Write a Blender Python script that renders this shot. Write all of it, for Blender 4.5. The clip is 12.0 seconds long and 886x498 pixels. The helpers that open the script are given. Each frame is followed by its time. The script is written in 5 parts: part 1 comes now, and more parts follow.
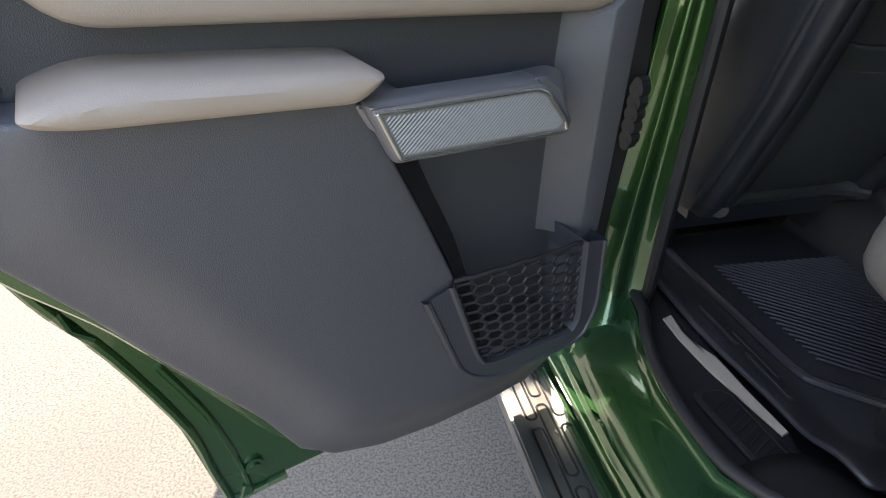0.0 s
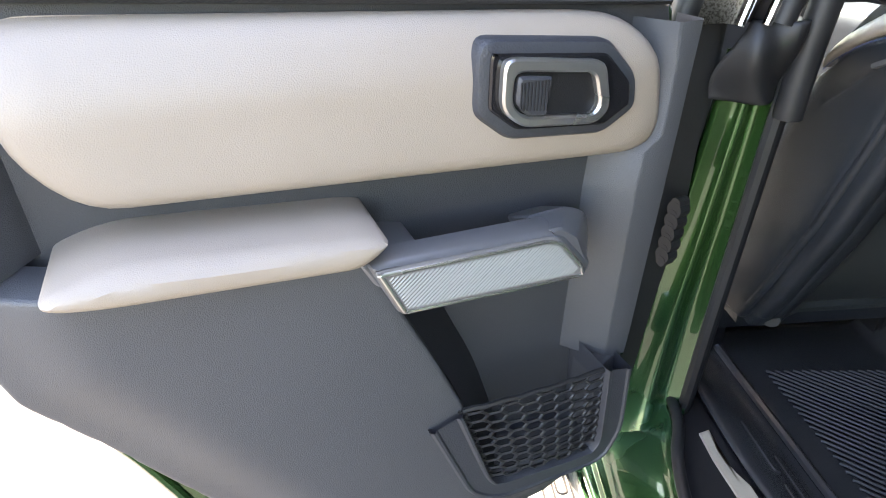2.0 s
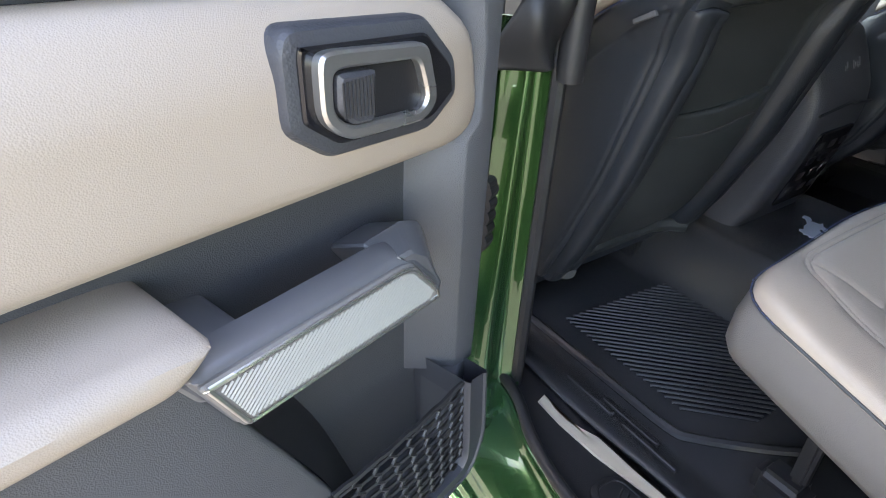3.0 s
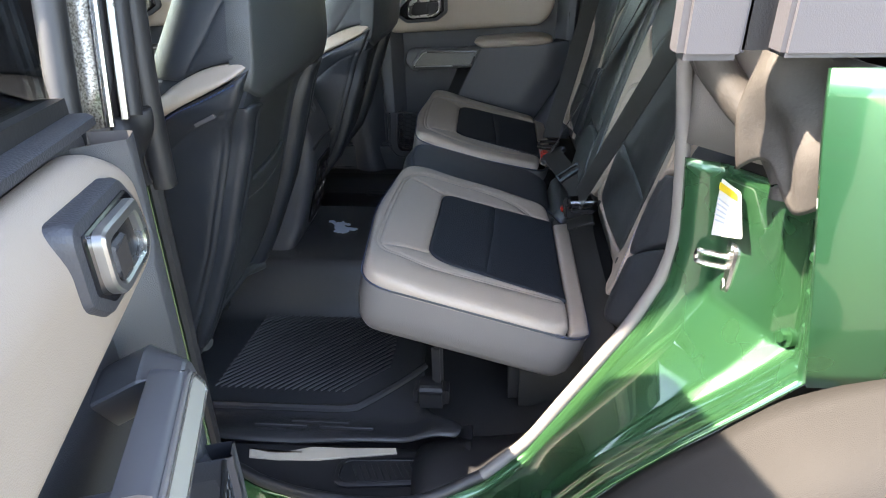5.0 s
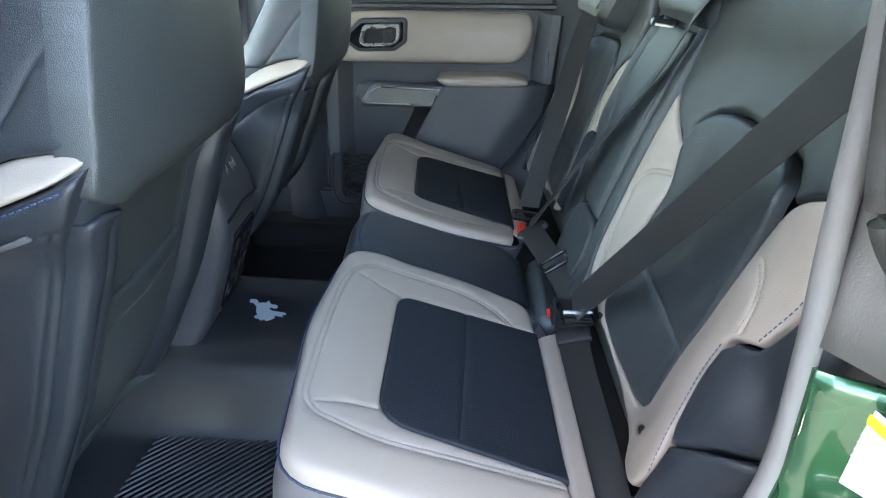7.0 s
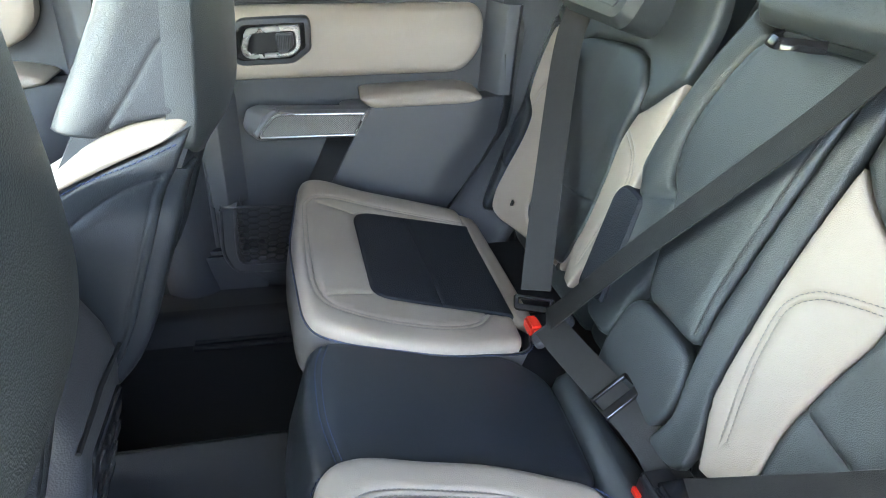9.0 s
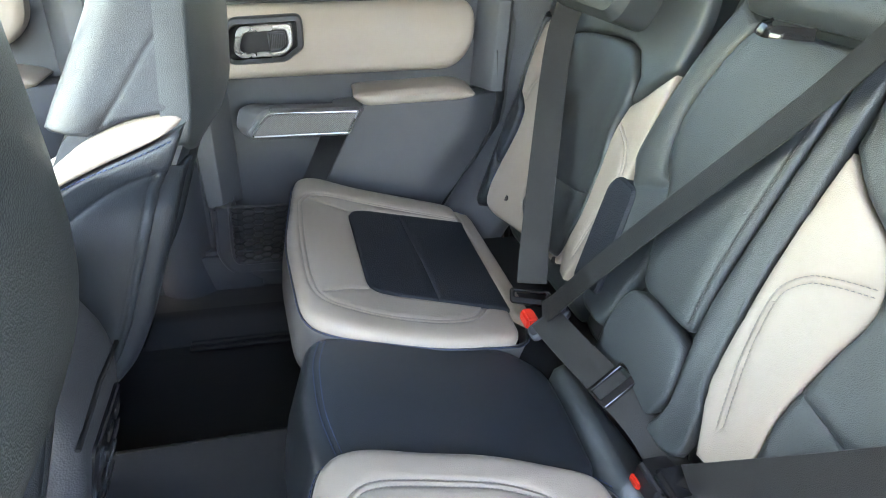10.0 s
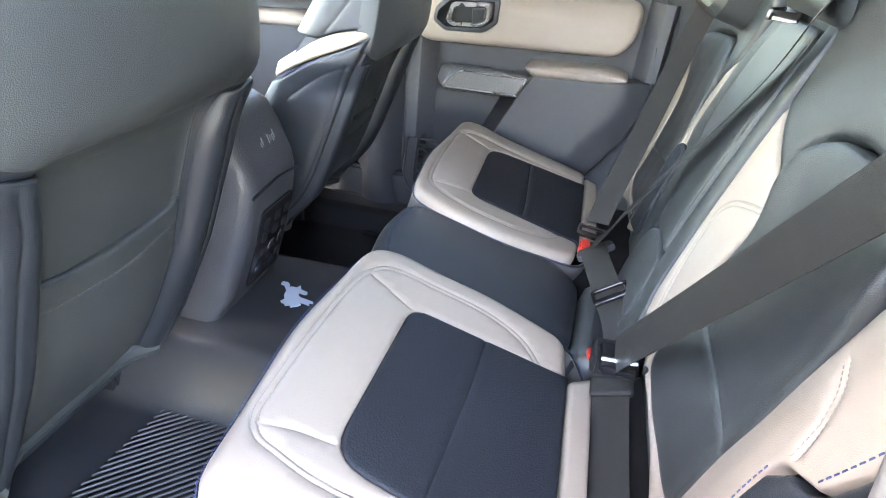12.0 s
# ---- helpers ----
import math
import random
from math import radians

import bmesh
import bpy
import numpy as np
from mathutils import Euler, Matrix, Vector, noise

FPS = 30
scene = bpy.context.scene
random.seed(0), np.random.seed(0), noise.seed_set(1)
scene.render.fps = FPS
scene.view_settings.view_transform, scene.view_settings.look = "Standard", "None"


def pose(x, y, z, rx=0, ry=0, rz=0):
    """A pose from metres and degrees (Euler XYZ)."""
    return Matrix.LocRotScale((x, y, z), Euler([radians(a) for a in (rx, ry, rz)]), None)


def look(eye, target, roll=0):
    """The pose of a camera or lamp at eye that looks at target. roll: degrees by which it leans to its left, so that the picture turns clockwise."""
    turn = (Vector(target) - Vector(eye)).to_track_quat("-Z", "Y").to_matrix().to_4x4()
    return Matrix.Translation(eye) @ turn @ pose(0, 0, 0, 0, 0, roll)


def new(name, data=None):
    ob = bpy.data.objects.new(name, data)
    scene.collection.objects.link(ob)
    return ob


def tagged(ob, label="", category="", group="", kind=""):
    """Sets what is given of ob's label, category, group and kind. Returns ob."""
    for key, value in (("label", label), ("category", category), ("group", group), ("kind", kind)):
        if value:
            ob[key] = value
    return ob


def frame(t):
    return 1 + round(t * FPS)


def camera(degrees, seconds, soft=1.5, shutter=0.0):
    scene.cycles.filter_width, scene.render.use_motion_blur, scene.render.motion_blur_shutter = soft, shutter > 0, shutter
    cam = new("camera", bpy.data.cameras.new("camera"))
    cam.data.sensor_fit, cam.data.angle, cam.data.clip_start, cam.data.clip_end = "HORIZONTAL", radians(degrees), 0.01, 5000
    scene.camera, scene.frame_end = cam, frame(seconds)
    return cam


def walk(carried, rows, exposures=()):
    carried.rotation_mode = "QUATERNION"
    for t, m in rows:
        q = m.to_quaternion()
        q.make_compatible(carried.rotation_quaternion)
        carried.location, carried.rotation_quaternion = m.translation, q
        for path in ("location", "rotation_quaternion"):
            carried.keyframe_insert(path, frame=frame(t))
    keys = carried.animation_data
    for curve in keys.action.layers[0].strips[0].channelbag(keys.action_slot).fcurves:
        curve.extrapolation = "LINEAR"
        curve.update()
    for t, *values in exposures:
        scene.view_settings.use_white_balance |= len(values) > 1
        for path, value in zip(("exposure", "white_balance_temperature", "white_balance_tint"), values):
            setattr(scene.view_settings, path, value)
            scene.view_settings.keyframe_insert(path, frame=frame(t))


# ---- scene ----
from mathutils.geometry import delaunay_2d_cdt

cam = camera(73.4, 12.0, soft=1.0)
PATH = [
    (0, (-1.1804, -0.3690, 1.2651), (-0.8318, 1.3022, 0.2232), -0.69),
    (0.5, (-1.1322, -0.3635, 1.3210), (-0.9644, 1.3584, 0.3175), -0.37),
    (1, (-1.1059, -0.3503, 1.3577), (-1.0371, 1.3892, 0.3731), -1.33),
    (1.5, (-1.1027, -0.3344, 1.3739), (-1.0220, 1.4090, 0.3972), -1.25),
    (2, (-1.1087, -0.3211, 1.3754), (-0.9977, 1.4091, 0.3784), -1.20),
    (2.5, (-1.1316, -0.2694, 1.3649), (-0.8169, 1.4201, 0.3418), -2.60),
    (3, (-1.1508, -0.1731, 1.3574), (-0.2508, 1.2578, 0.2885), -0.08),
    (3.5, (-1.1892, -0.1795, 1.3533), (0.1245, 0.8930, 0.2930), -0.22),
    (3.7, (-1.2178, -0.1991, 1.3640), (0.2246, 0.6861, 0.2982), 0.00),
    (5.3, (-1.3834, -0.0800, 1.4606), (0.3822, 0.0244, 0.5269), -0.52),
    (5.5, (-1.3869, -0.0663, 1.4636), (0.3828, 0.0005, 0.5342), 0.62),
    (6, (-1.3586, -0.0393, 1.4578), (0.4231, -0.0786, 0.5501), 1.84),
    (6.5, (-1.2101, -0.0441, 1.4593), (0.5680, -0.0738, 0.5441), 2.48),
    (7, (-1.0220, -0.0537, 1.4646), (0.7518, -0.0768, 0.5409), 3.48),
    (7.5, (-0.8778, -0.0260, 1.4732), (0.8880, -0.0928, 0.5365), 3.21),
    (9.3, (-0.5112, 0.0970, 1.4656), (1.1481, -0.3970, 0.4643), 3.84),
    (9.5, (-0.5126, 0.0980, 1.4645), (1.1436, -0.4150, 0.4675), 4.00),
    (10, (-0.5343, 0.0921, 1.4603), (1.1369, -0.3631, 0.4604), 2.87),
    (10.5, (-0.5933, 0.0453, 1.4554), (1.1041, -0.3000, 0.4556), 3.89),
    (11, (-0.6998, -0.0189, 1.4613), (1.0205, -0.1011, 0.4444), 3.49),
    (11.5, (-0.7861, -0.0936, 1.4539), (0.9200, 0.1075, 0.4297), 2.55),
    (12, (-0.8769, -0.1601, 1.4405), (0.8339, 0.1630, 0.4561), 5.94),
]
EXPOSURE = [  # seconds, stops, white balance
    (0, 3.01, 8250, 17), (0.8, 3.71, 8250, 17), (2.3, 3.96, 8250, 17), (3.0, 4.04, 8250, 17), (3.7, 4.50, 8000, 15), (5.3, 3.90, 7800, 15), (6.0, 3.92, 7700, 16),
    (6.5, 3.80, 7700, 16), (7.0, 4.74, 7000, 10), (7.5, 5.24, 7000, 9), (7.7, 5.24, 7100, 9), (9.3, 5.53, 7700, 12), (10.5, 5.68, 7900, 14), (11.5, 5.83, 8000, 18), (12, 5.83, 8000, 18)]
walk(cam, [(t, look(eye, target, roll)) for t, eye, target, roll in PATH], EXPOSURE)

# ---- light ----
TO_SUN = Vector((-0.16, 0.60, 0.80)).normalized()
world = bpy.data.worlds.new("world")
scene.world = world
world.use_nodes = True
wn = world.node_tree
sky = wn.nodes.new("ShaderNodeTexSky")
sky.sky_type, sky.sun_disc = "NISHITA", False
sky.sun_elevation, sky.sun_rotation = math.asin(TO_SUN.z), math.atan2(TO_SUN.x, TO_SUN.y)
wn.links.new(sky.outputs[0], wn.nodes["Background"].inputs[0])
wn.nodes["Background"].inputs[1].default_value = 0.15
sun_data = bpy.data.lights.new("sun", "SUN")
sun_data.energy, sun_data.angle, sun_data.color = 3.0, radians(0.55), (1.0, 0.95, 0.87)
sun = new("sun", sun_data)
sun.matrix_world = look(TO_SUN * 30, (0, 0, 0))


# ---- materials ----
def material(name, base, rough=0.5, metal=0.0, grain=0.0, grain_size=400.0, vary=0.15, vary_size=6.0, coat=0.0, spec=0.5, second=None, cells=False, rough_vary=0.08, speck=None):
    m = bpy.data.materials.new(name)
    m.use_nodes = True
    nt = m.node_tree
    b = nt.nodes["Principled BSDF"]
    b.inputs["Metallic"].default_value = metal
    b.inputs["Coat Weight"].default_value = coat
    b.inputs["Coat Roughness"].default_value = 0.03
    b.inputs["Specular IOR Level"].default_value = spec
    co = nt.nodes.new("ShaderNodeTexCoord")
    big = nt.nodes.new("ShaderNodeTexNoise")
    big.inputs["Scale"].default_value, big.inputs["Detail"].default_value = vary_size, 5
    nt.links.new(co.outputs["Object"], big.inputs["Vector"])
    mix = nt.nodes.new("ShaderNodeMix")
    mix.data_type = "RGBA"
    other = second or [c * (1 - vary) for c in base]
    mix.inputs["A"].default_value = (*other, 1)
    mix.inputs["B"].default_value = (*base, 1)
    ramp = nt.nodes.new("ShaderNodeMapRange")
    ramp.inputs["From Min"].default_value, ramp.inputs["From Max"].default_value = 0.35, 0.65
    nt.links.new(big.outputs["Fac"], ramp.inputs["Value"])
    nt.links.new(ramp.outputs[0], mix.inputs["Factor"])
    if speck:
        dots = nt.nodes.new("ShaderNodeTexNoise")
        dots.inputs["Scale"].default_value, dots.inputs["Detail"].default_value = speck[1], 3
        nt.links.new(co.outputs["Object"], dots.inputs["Vector"])
        sharp = nt.nodes.new("ShaderNodeMapRange")
        sharp.inputs["From Min"].default_value, sharp.inputs["From Max"].default_value = 0.42, 0.62
        nt.links.new(dots.outputs["Fac"], sharp.inputs["Value"])
        mix2 = nt.nodes.new("ShaderNodeMix")
        mix2.data_type = "RGBA"
        nt.links.new(sharp.outputs[0], mix2.inputs["Factor"])
        nt.links.new(mix.outputs["Result"], mix2.inputs["A"])
        mix2.inputs["B"].default_value = (*speck[0], 1)
        nt.links.new(mix2.outputs["Result"], b.inputs["Base Color"])
    else:
        nt.links.new(mix.outputs["Result"], b.inputs["Base Color"])
    rr = nt.nodes.new("ShaderNodeMapRange")
    rr.inputs["To Min"].default_value, rr.inputs["To Max"].default_value = max(0.02, rough - rough_vary), min(1, rough + rough_vary)
    fine = nt.nodes.new("ShaderNodeTexVoronoi" if cells else "ShaderNodeTexNoise")
    fine.inputs["Scale"].default_value = grain_size
    nt.links.new(co.outputs["Object"], fine.inputs["Vector"])
    nt.links.new(big.outputs["Fac"], rr.inputs["Value"])
    nt.links.new(rr.outputs[0], b.inputs["Roughness"])
    if grain:
        bump = nt.nodes.new("ShaderNodeBump")
        bump.inputs["Strength"].default_value, bump.inputs["Distance"].default_value = grain, 0.001
        nt.links.new(fine.outputs["Distance" if cells else "Fac"], bump.inputs["Height"])
        nt.links.new(bump.outputs[0], b.inputs["Normal"])
    return m


BEIGE = material("beige_leather", (0.345, 0.285, 0.235), 0.47, grain=0.2, grain_size=900, vary=0.06, cells=True)
TAUPE = material("taupe_vinyl", (0.155, 0.145, 0.140), 0.5, grain=0.25, grain_size=700, vary=0.08, cells=True)
NAVY = material("navy_leather", (0.021, 0.025, 0.031), 0.33, grain=0.35, grain_size=1100, vary=0.15, cells=True)
INSERT = material("perforated_insert", (0.015, 0.018, 0.024), 0.6, grain=0.5, grain_size=380, vary=0.15, cells=True, spec=0.3)
BACK = material("charcoal_leather", (0.042, 0.048, 0.050), 0.34, grain=0.35, grain_size=900, vary=0.12, cells=True)
PANEL = material("grained_grey_plastic", (0.066, 0.068, 0.075), 0.45, grain=0.32, grain_size=950, vary=0.07, cells=True)
# PANEL plastic again, darkened to imitate shade in the door recess
RECESS = material("shaded_recess_plastic", (0.050, 0.052, 0.058), 0.5, grain=0.35, grain_size=900, vary=0.1, cells=True)
# door plastic made darker, standing in for shade on the step wall
STEPWALL = material("shade_dark_plastic", (0.018, 0.018, 0.021), 0.5, grain=0.25, grain_size=900, vary=0.15, cells=True)
PANELDARK = material("dark_grey_plastic", (0.045, 0.047, 0.055), 0.45, grain=0.3, grain_size=450, vary=0.1, cells=True)
BLACK = material("black_plastic", (0.014, 0.014, 0.016), 0.5, grain=0.3, grain_size=700, vary=0.2, spec=0.35)
GLOSSBLACK = material("gloss_black_plastic", (0.012, 0.012, 0.014), 0.15, vary=0.1)
RUBBER = material("black_rubber", (0.022, 0.022, 0.024), 0.5, grain=0.2, grain_size=200, vary=0.3, vary_size=14)
DUSTY = material("dusty_rubber", (0.050, 0.046, 0.043), 0.6, grain=0.4, grain_size=300, vary=0.45, vary_size=22)
TRIMGREY = material("grey_trim_plastic", (0.15, 0.14, 0.134), 0.55, grain=0.3, grain_size=500, vary=0.08)
HARDTOP = material("grey_hardtop_paint", (0.055, 0.055, 0.063), 0.45, grain=0.15, grain_size=900, vary=0.04)
FLARE = material("grey_moulded_flare", (0.022, 0.021, 0.020), 0.65, spec=0.12, grain=0.35, grain_size=900, vary=0.06)
GREEN = material("metallic_green_paint", (0.020, 0.088, 0.042), 0.26, metal=0.6, grain=0.06, grain_size=2500, vary=0.12, vary_size=2, coat=1.0, second=(0.032, 0.098, 0.026))
SILVER = material("satin_silver", (0.55, 0.55, 0.54), 0.28, metal=0.9, vary=0.05)
SILVERPANEL = material("silver_plastic", (0.24, 0.24, 0.225), 0.50, metal=0.3, vary=0.05)
SPECKLED = material("speckled_bare_metal", (0.42, 0.41, 0.39), 0.4, metal=0.7, grain=0.4, grain_size=350, vary=0.2, vary_size=60, speck=((0.13, 0.12, 0.11), 420))
STEEL = material("bright_steel", (0.7, 0.7, 0.7), 0.25, metal=1.0, vary=0.1)
SATIN = material("satin_grey_plastic", (0.15, 0.15, 0.16), 0.34, metal=0.35, vary=0.05)
BELT = material("black_webbing", (0.018, 0.017, 0.016), 0.42, grain=0.55, grain_size=1500, vary=0.2, vary_size=40, spec=0.45, cells=True)
MAT = material("black_rubber_mat", (0.036, 0.037, 0.040), 0.24, grain=0.4, grain_size=900, vary=0.03, vary_size=9, rough_vary=0.015)
CARPET = material("black_carpet", (0.014, 0.014, 0.015), 0.95, grain=0.8, grain_size=900, vary=0.3)
ASPHALT = material("asphalt", (0.125, 0.116, 0.102), 0.9, grain=1.0, grain_size=120, vary=0.25, vary_size=1.3, cells=True, speck=((0.055, 0.052, 0.049), 150))
WHITE = material("white_print", (0.75, 0.75, 0.76), 0.5, vary=0.03)
LOGO = material("silver_grey_print", (0.5, 0.56, 0.66), 0.45, vary=0.05)
YELLOW = material("yellow_print", (0.75, 0.55, 0.03), 0.5, vary=0.03)
RED = material("red_plastic", (0.65, 0.03, 0.015), 0.35, vary=0.05)
# cream colour for the patch of sun on the sill
SUNLIT = material("sunlit_sill", (0.46, 0.40, 0.31), 0.6, grain=0.3, vary=0.1)
THREAD = material("grey_thread", (0.20, 0.18, 0.165), 0.7, vary=0.05)
BLUETHREAD = material("blue_thread", (0.032, 0.058, 0.15), 0.6, vary=0.05)
SEAM = material("seam_shadow", (0.09, 0.08, 0.075), 0.8, vary=0.1)
HEADLINER = material("grey_headliner", (0.38, 0.38, 0.38), 0.95, grain=0.4, grain_size=700, vary=0.04)
ALLOY = material("brushed_step_metal", (0.34, 0.335, 0.33), 0.30, metal=0.9, grain=0.2, grain_size=300, vary=0.15)


def glass_material(name, tint, strength):
    m = bpy.data.materials.new(name)
    m.use_nodes = True
    nt = m.node_tree
    nt.nodes.remove(nt.nodes["Principled BSDF"])
    t = nt.nodes.new("ShaderNodeBsdfTransparent")
    t.inputs[0].default_value = (*tint, 1)
    g = nt.nodes.new("ShaderNodeBsdfGlossy")
    g.inputs["Roughness"].default_value = 0.02
    fr = nt.nodes.new("ShaderNodeFresnel")
    fr.inputs[0].default_value = strength
    mx = nt.nodes.new("ShaderNodeMixShader")
    nt.links.new(fr.outputs[0], mx.inputs[0])
    nt.links.new(t.outputs[0], mx.inputs[1])
    nt.links.new(g.outputs[0], mx.inputs[2])
    nt.links.new(mx.outputs[0], nt.nodes["Material Output"].inputs[0])
    return m


TINT = glass_material("tinted_glass", (0.45, 0.49, 0.48), 1.5)
CLEAR = glass_material("clear_glass", (0.85, 0.9, 0.88), 1.45)


# ---- shape helpers ----
def part(name, bm, mat, parent=None, label="", sharp=35, loc=None):
    bmesh.ops.remove_doubles(bm, verts=bm.verts, dist=0.00005)
    bmesh.ops.recalc_face_normals(bm, faces=bm.faces)
    me = bpy.data.meshes.new(name)
    bm.to_mesh(me)
    bm.free()
    me.polygons.foreach_set("use_smooth", [True] * len(me.polygons))
    me.set_sharp_from_angle(angle=radians(sharp))
    me.materials.append(mat)
    ob = new(name, me)
    if parent is not None:
        ob.parent = parent
        ob.matrix_parent_inverse = parent.matrix_basis.inverted()
    if label:
        ob["label"] = label
    return ob


def thing(name, at, label, category, group="", kind=""):
    ob = new(name)
    ob.empty_display_size = 0.05
    ob.matrix_basis = Matrix.Translation(at)
    return tagged(ob, label, category, group, kind)


def rnd(poly, r, n=4):
    """The polygon with its corners rounded; r: one radius or one for each corner."""
    out = []
    k = len(poly)
    for i, p in enumerate(poly):
        p = Vector(p)
        a, b = Vector(poly[i - 1]) - p, Vector(poly[(i + 1) % k]) - p
        ri = r[i] if isinstance(r, (list, tuple)) else r
        da, db = min(ri, a.length * 0.48), min(ri, b.length * 0.48)
        if min(da, db) < 1e-5:
            out.append(tuple(p))
            continue
        s, e = p + a.normalized() * da, p + b.normalized() * db
        for j in range(n + 1):
            t = j / n
            out.append(tuple(s * (1 - t) ** 2 + p * 2 * t * (1 - t) + e * t * t))
    return out


def area(poly):
    return sum(p[0] * q[1] - q[0] * p[1] for p, q in zip(poly, poly[1:] + poly[:1])) / 2


def inset(poly, d):
    sgn = 1 if area(poly) > 0 else -1
    out = []
    k = len(poly)
    for i in range(k):
        p0, p, p1 = Vector(poly[i - 1]), Vector(poly[i]), Vector(poly[(i + 1) % k])
        e0, e1 = (p - p0), (p1 - p)
        if e0.length < 1e-7 or e1.length < 1e-7:
            e0 = e1 = (p1 - p0)
        n0, n1 = Vector((-e0.y, e0.x)).normalized(), Vector((-e1.y, e1.x)).normalized()
        n = (n0 + n1)
        n = n / max(0.6, n.length_squared / 2) if n.length > 1e-6 else n0
        out.append(tuple(p + n * d * sgn))
    return out


def bridge(bm, rings, closed=True):
    vs = [[bm.verts.new(p) for p in ring] for ring in rings]
    for a, b in zip(vs, vs[1:]):
        k = len(a)
        for i in range(k if closed else k - 1):
            j = (i + 1) % k
            bm.faces.new((a[i], a[j], b[j], b[i]))
    return vs


def pad(poly, prof, to, shape=None, steps=(0.75, 0.5, 0.25), cap=True, bm=None):
    """A raised piece: the outline poly, lofted through prof (inset, height), closed by a domed cap. to maps (u, v, h) into the world."""
    bm = bm or bmesh.new()
    lift = shape or (lambda u, v: 0.0)
    cu, cv = sum(p[0] for p in poly) / len(poly), sum(p[1] for p in poly) / len(poly)
    rings = []
    for k, (d, h) in enumerate(prof):
        q = inset(poly, d) if d else poly
        rings.append([to(u, v, h + (lift(u, v) if k else 0)) for u, v in q])
    q, h = (inset(poly, prof[-1][0]) if prof[-1][0] else poly), prof[-1][1]
    if cap:
        for s in steps:
            rings.append([to(cu + (u - cu) * s, cv + (v - cv) * s, h + lift(cu + (u - cu) * s, cv + (v - cv) * s)) for u, v in q])
    vs = bridge(bm, rings)
    if cap:
        c = bm.verts.new(to(cu, cv, h + lift(cu, cv)))
        last = vs[-1]
        for i in range(len(last)):
            bm.faces.new((last[i], last[(i + 1) % len(last)], c))
    bm.faces.new(list(reversed(vs[0])))
    return bm


def frame_piece(outer, inner, prof, to):
    """A flat ring between two outlines of the same count; prof: heights at back and front, with a bevel."""
    bm = bmesh.new()
    h0, h1, b = prof
    rings = [[to(u, v, h0) for u, v in outer], [to(u, v, h1 - b) for u, v in outer], [to(u, v, h1) for u, v in inset(outer, b)],
             [to(u, v, h1) for u, v in inset(inner, -b)], [to(u, v, h1 - b) for u, v in inner], [to(u, v, h0) for u, v in inner]]
    rings.append(rings[0])
    bridge(bm, rings)
    return bm


def tube(pts, r, n=8, bm=None, closed=False, flat=1.0, up=None):
    bm = bm or bmesh.new()
    pts = [Vector(p) for p in pts]
    rings = []
    for i, p in enumerate(pts):
        a = pts[i - 1] if (i or closed) else p
        b = pts[(i + 1) % len(pts)] if (i < len(pts) - 1 or closed) else p
        d = (b - a).normalized()
        ref = Vector(up) if up is not None else (Vector((0, 0, 1)) if abs(d.z) < 0.9 else Vector((0, 1, 0)))
        s = d.cross(ref).normalized()
        t = s.cross(d).normalized()
        rr = r[i] if isinstance(r, (list, tuple)) else r
        rings.append([p + s * math.cos(2 * math.pi * k / n) * rr + t * math.sin(2 * math.pi * k / n) * rr * flat for k in range(n)])
    if closed:
        rings.append(rings[0])
    vs = bridge(bm, rings)
    if not closed:
        bm.faces.new(list(reversed(vs[0])))
        bm.faces.new(vs[-1])
    return bm


def smooth_path(pts, n=6):
    """Points along a smooth curve through pts."""
    pts = [Vector(p) for p in pts]
    out = []
    for i in range(len(pts) - 1):
        p0, p1, p2, p3 = pts[max(i - 1, 0)], pts[i], pts[i + 1], pts[min(i + 2, len(pts) - 1)]
        for j in range(n):
            t = j / n
            out.append(0.5 * ((2 * p1) + (p2 - p0) * t + (2 * p0 - 5 * p1 + 4 * p2 - p3) * t * t + (3 * p1 - p0 - 3 * p2 + p3) * t ** 3))
    out.append(pts[-1])
    return out


def curve2(pts, n=5):
    return [(p.x, p.y) for p in smooth_path([(x, y, 0) for x, y in pts], n)]


def ribbon(pts, normal, width, thick=0.0014, bm=None):
    """Webbing along pts, its face turned to normal."""
    bm = bm or bmesh.new()
    normal = Vector(normal)
    rings = []
    for i, p in enumerate(pts):
        p = Vector(p)
        d = (Vector(pts[min(i + 1, len(pts) - 1)]) - Vector(pts[max(i - 1, 0)])).normalized()
        s = d.cross(normal).normalized() * width / 2
        n = d.cross(s).normalized() * thick / 2
        rings.append([p - s - n, p - s * 0.5 - n * 1.5, p + s * 0.5 - n * 1.5, p + s - n, p + s + n, p + s * 0.5 + n * 1.5, p - s * 0.5 + n * 1.5, p - s + n])
    vs = bridge(bm, rings)
    bm.faces.new(list(reversed(vs[0])))
    bm.faces.new(vs[-1])
    return bm


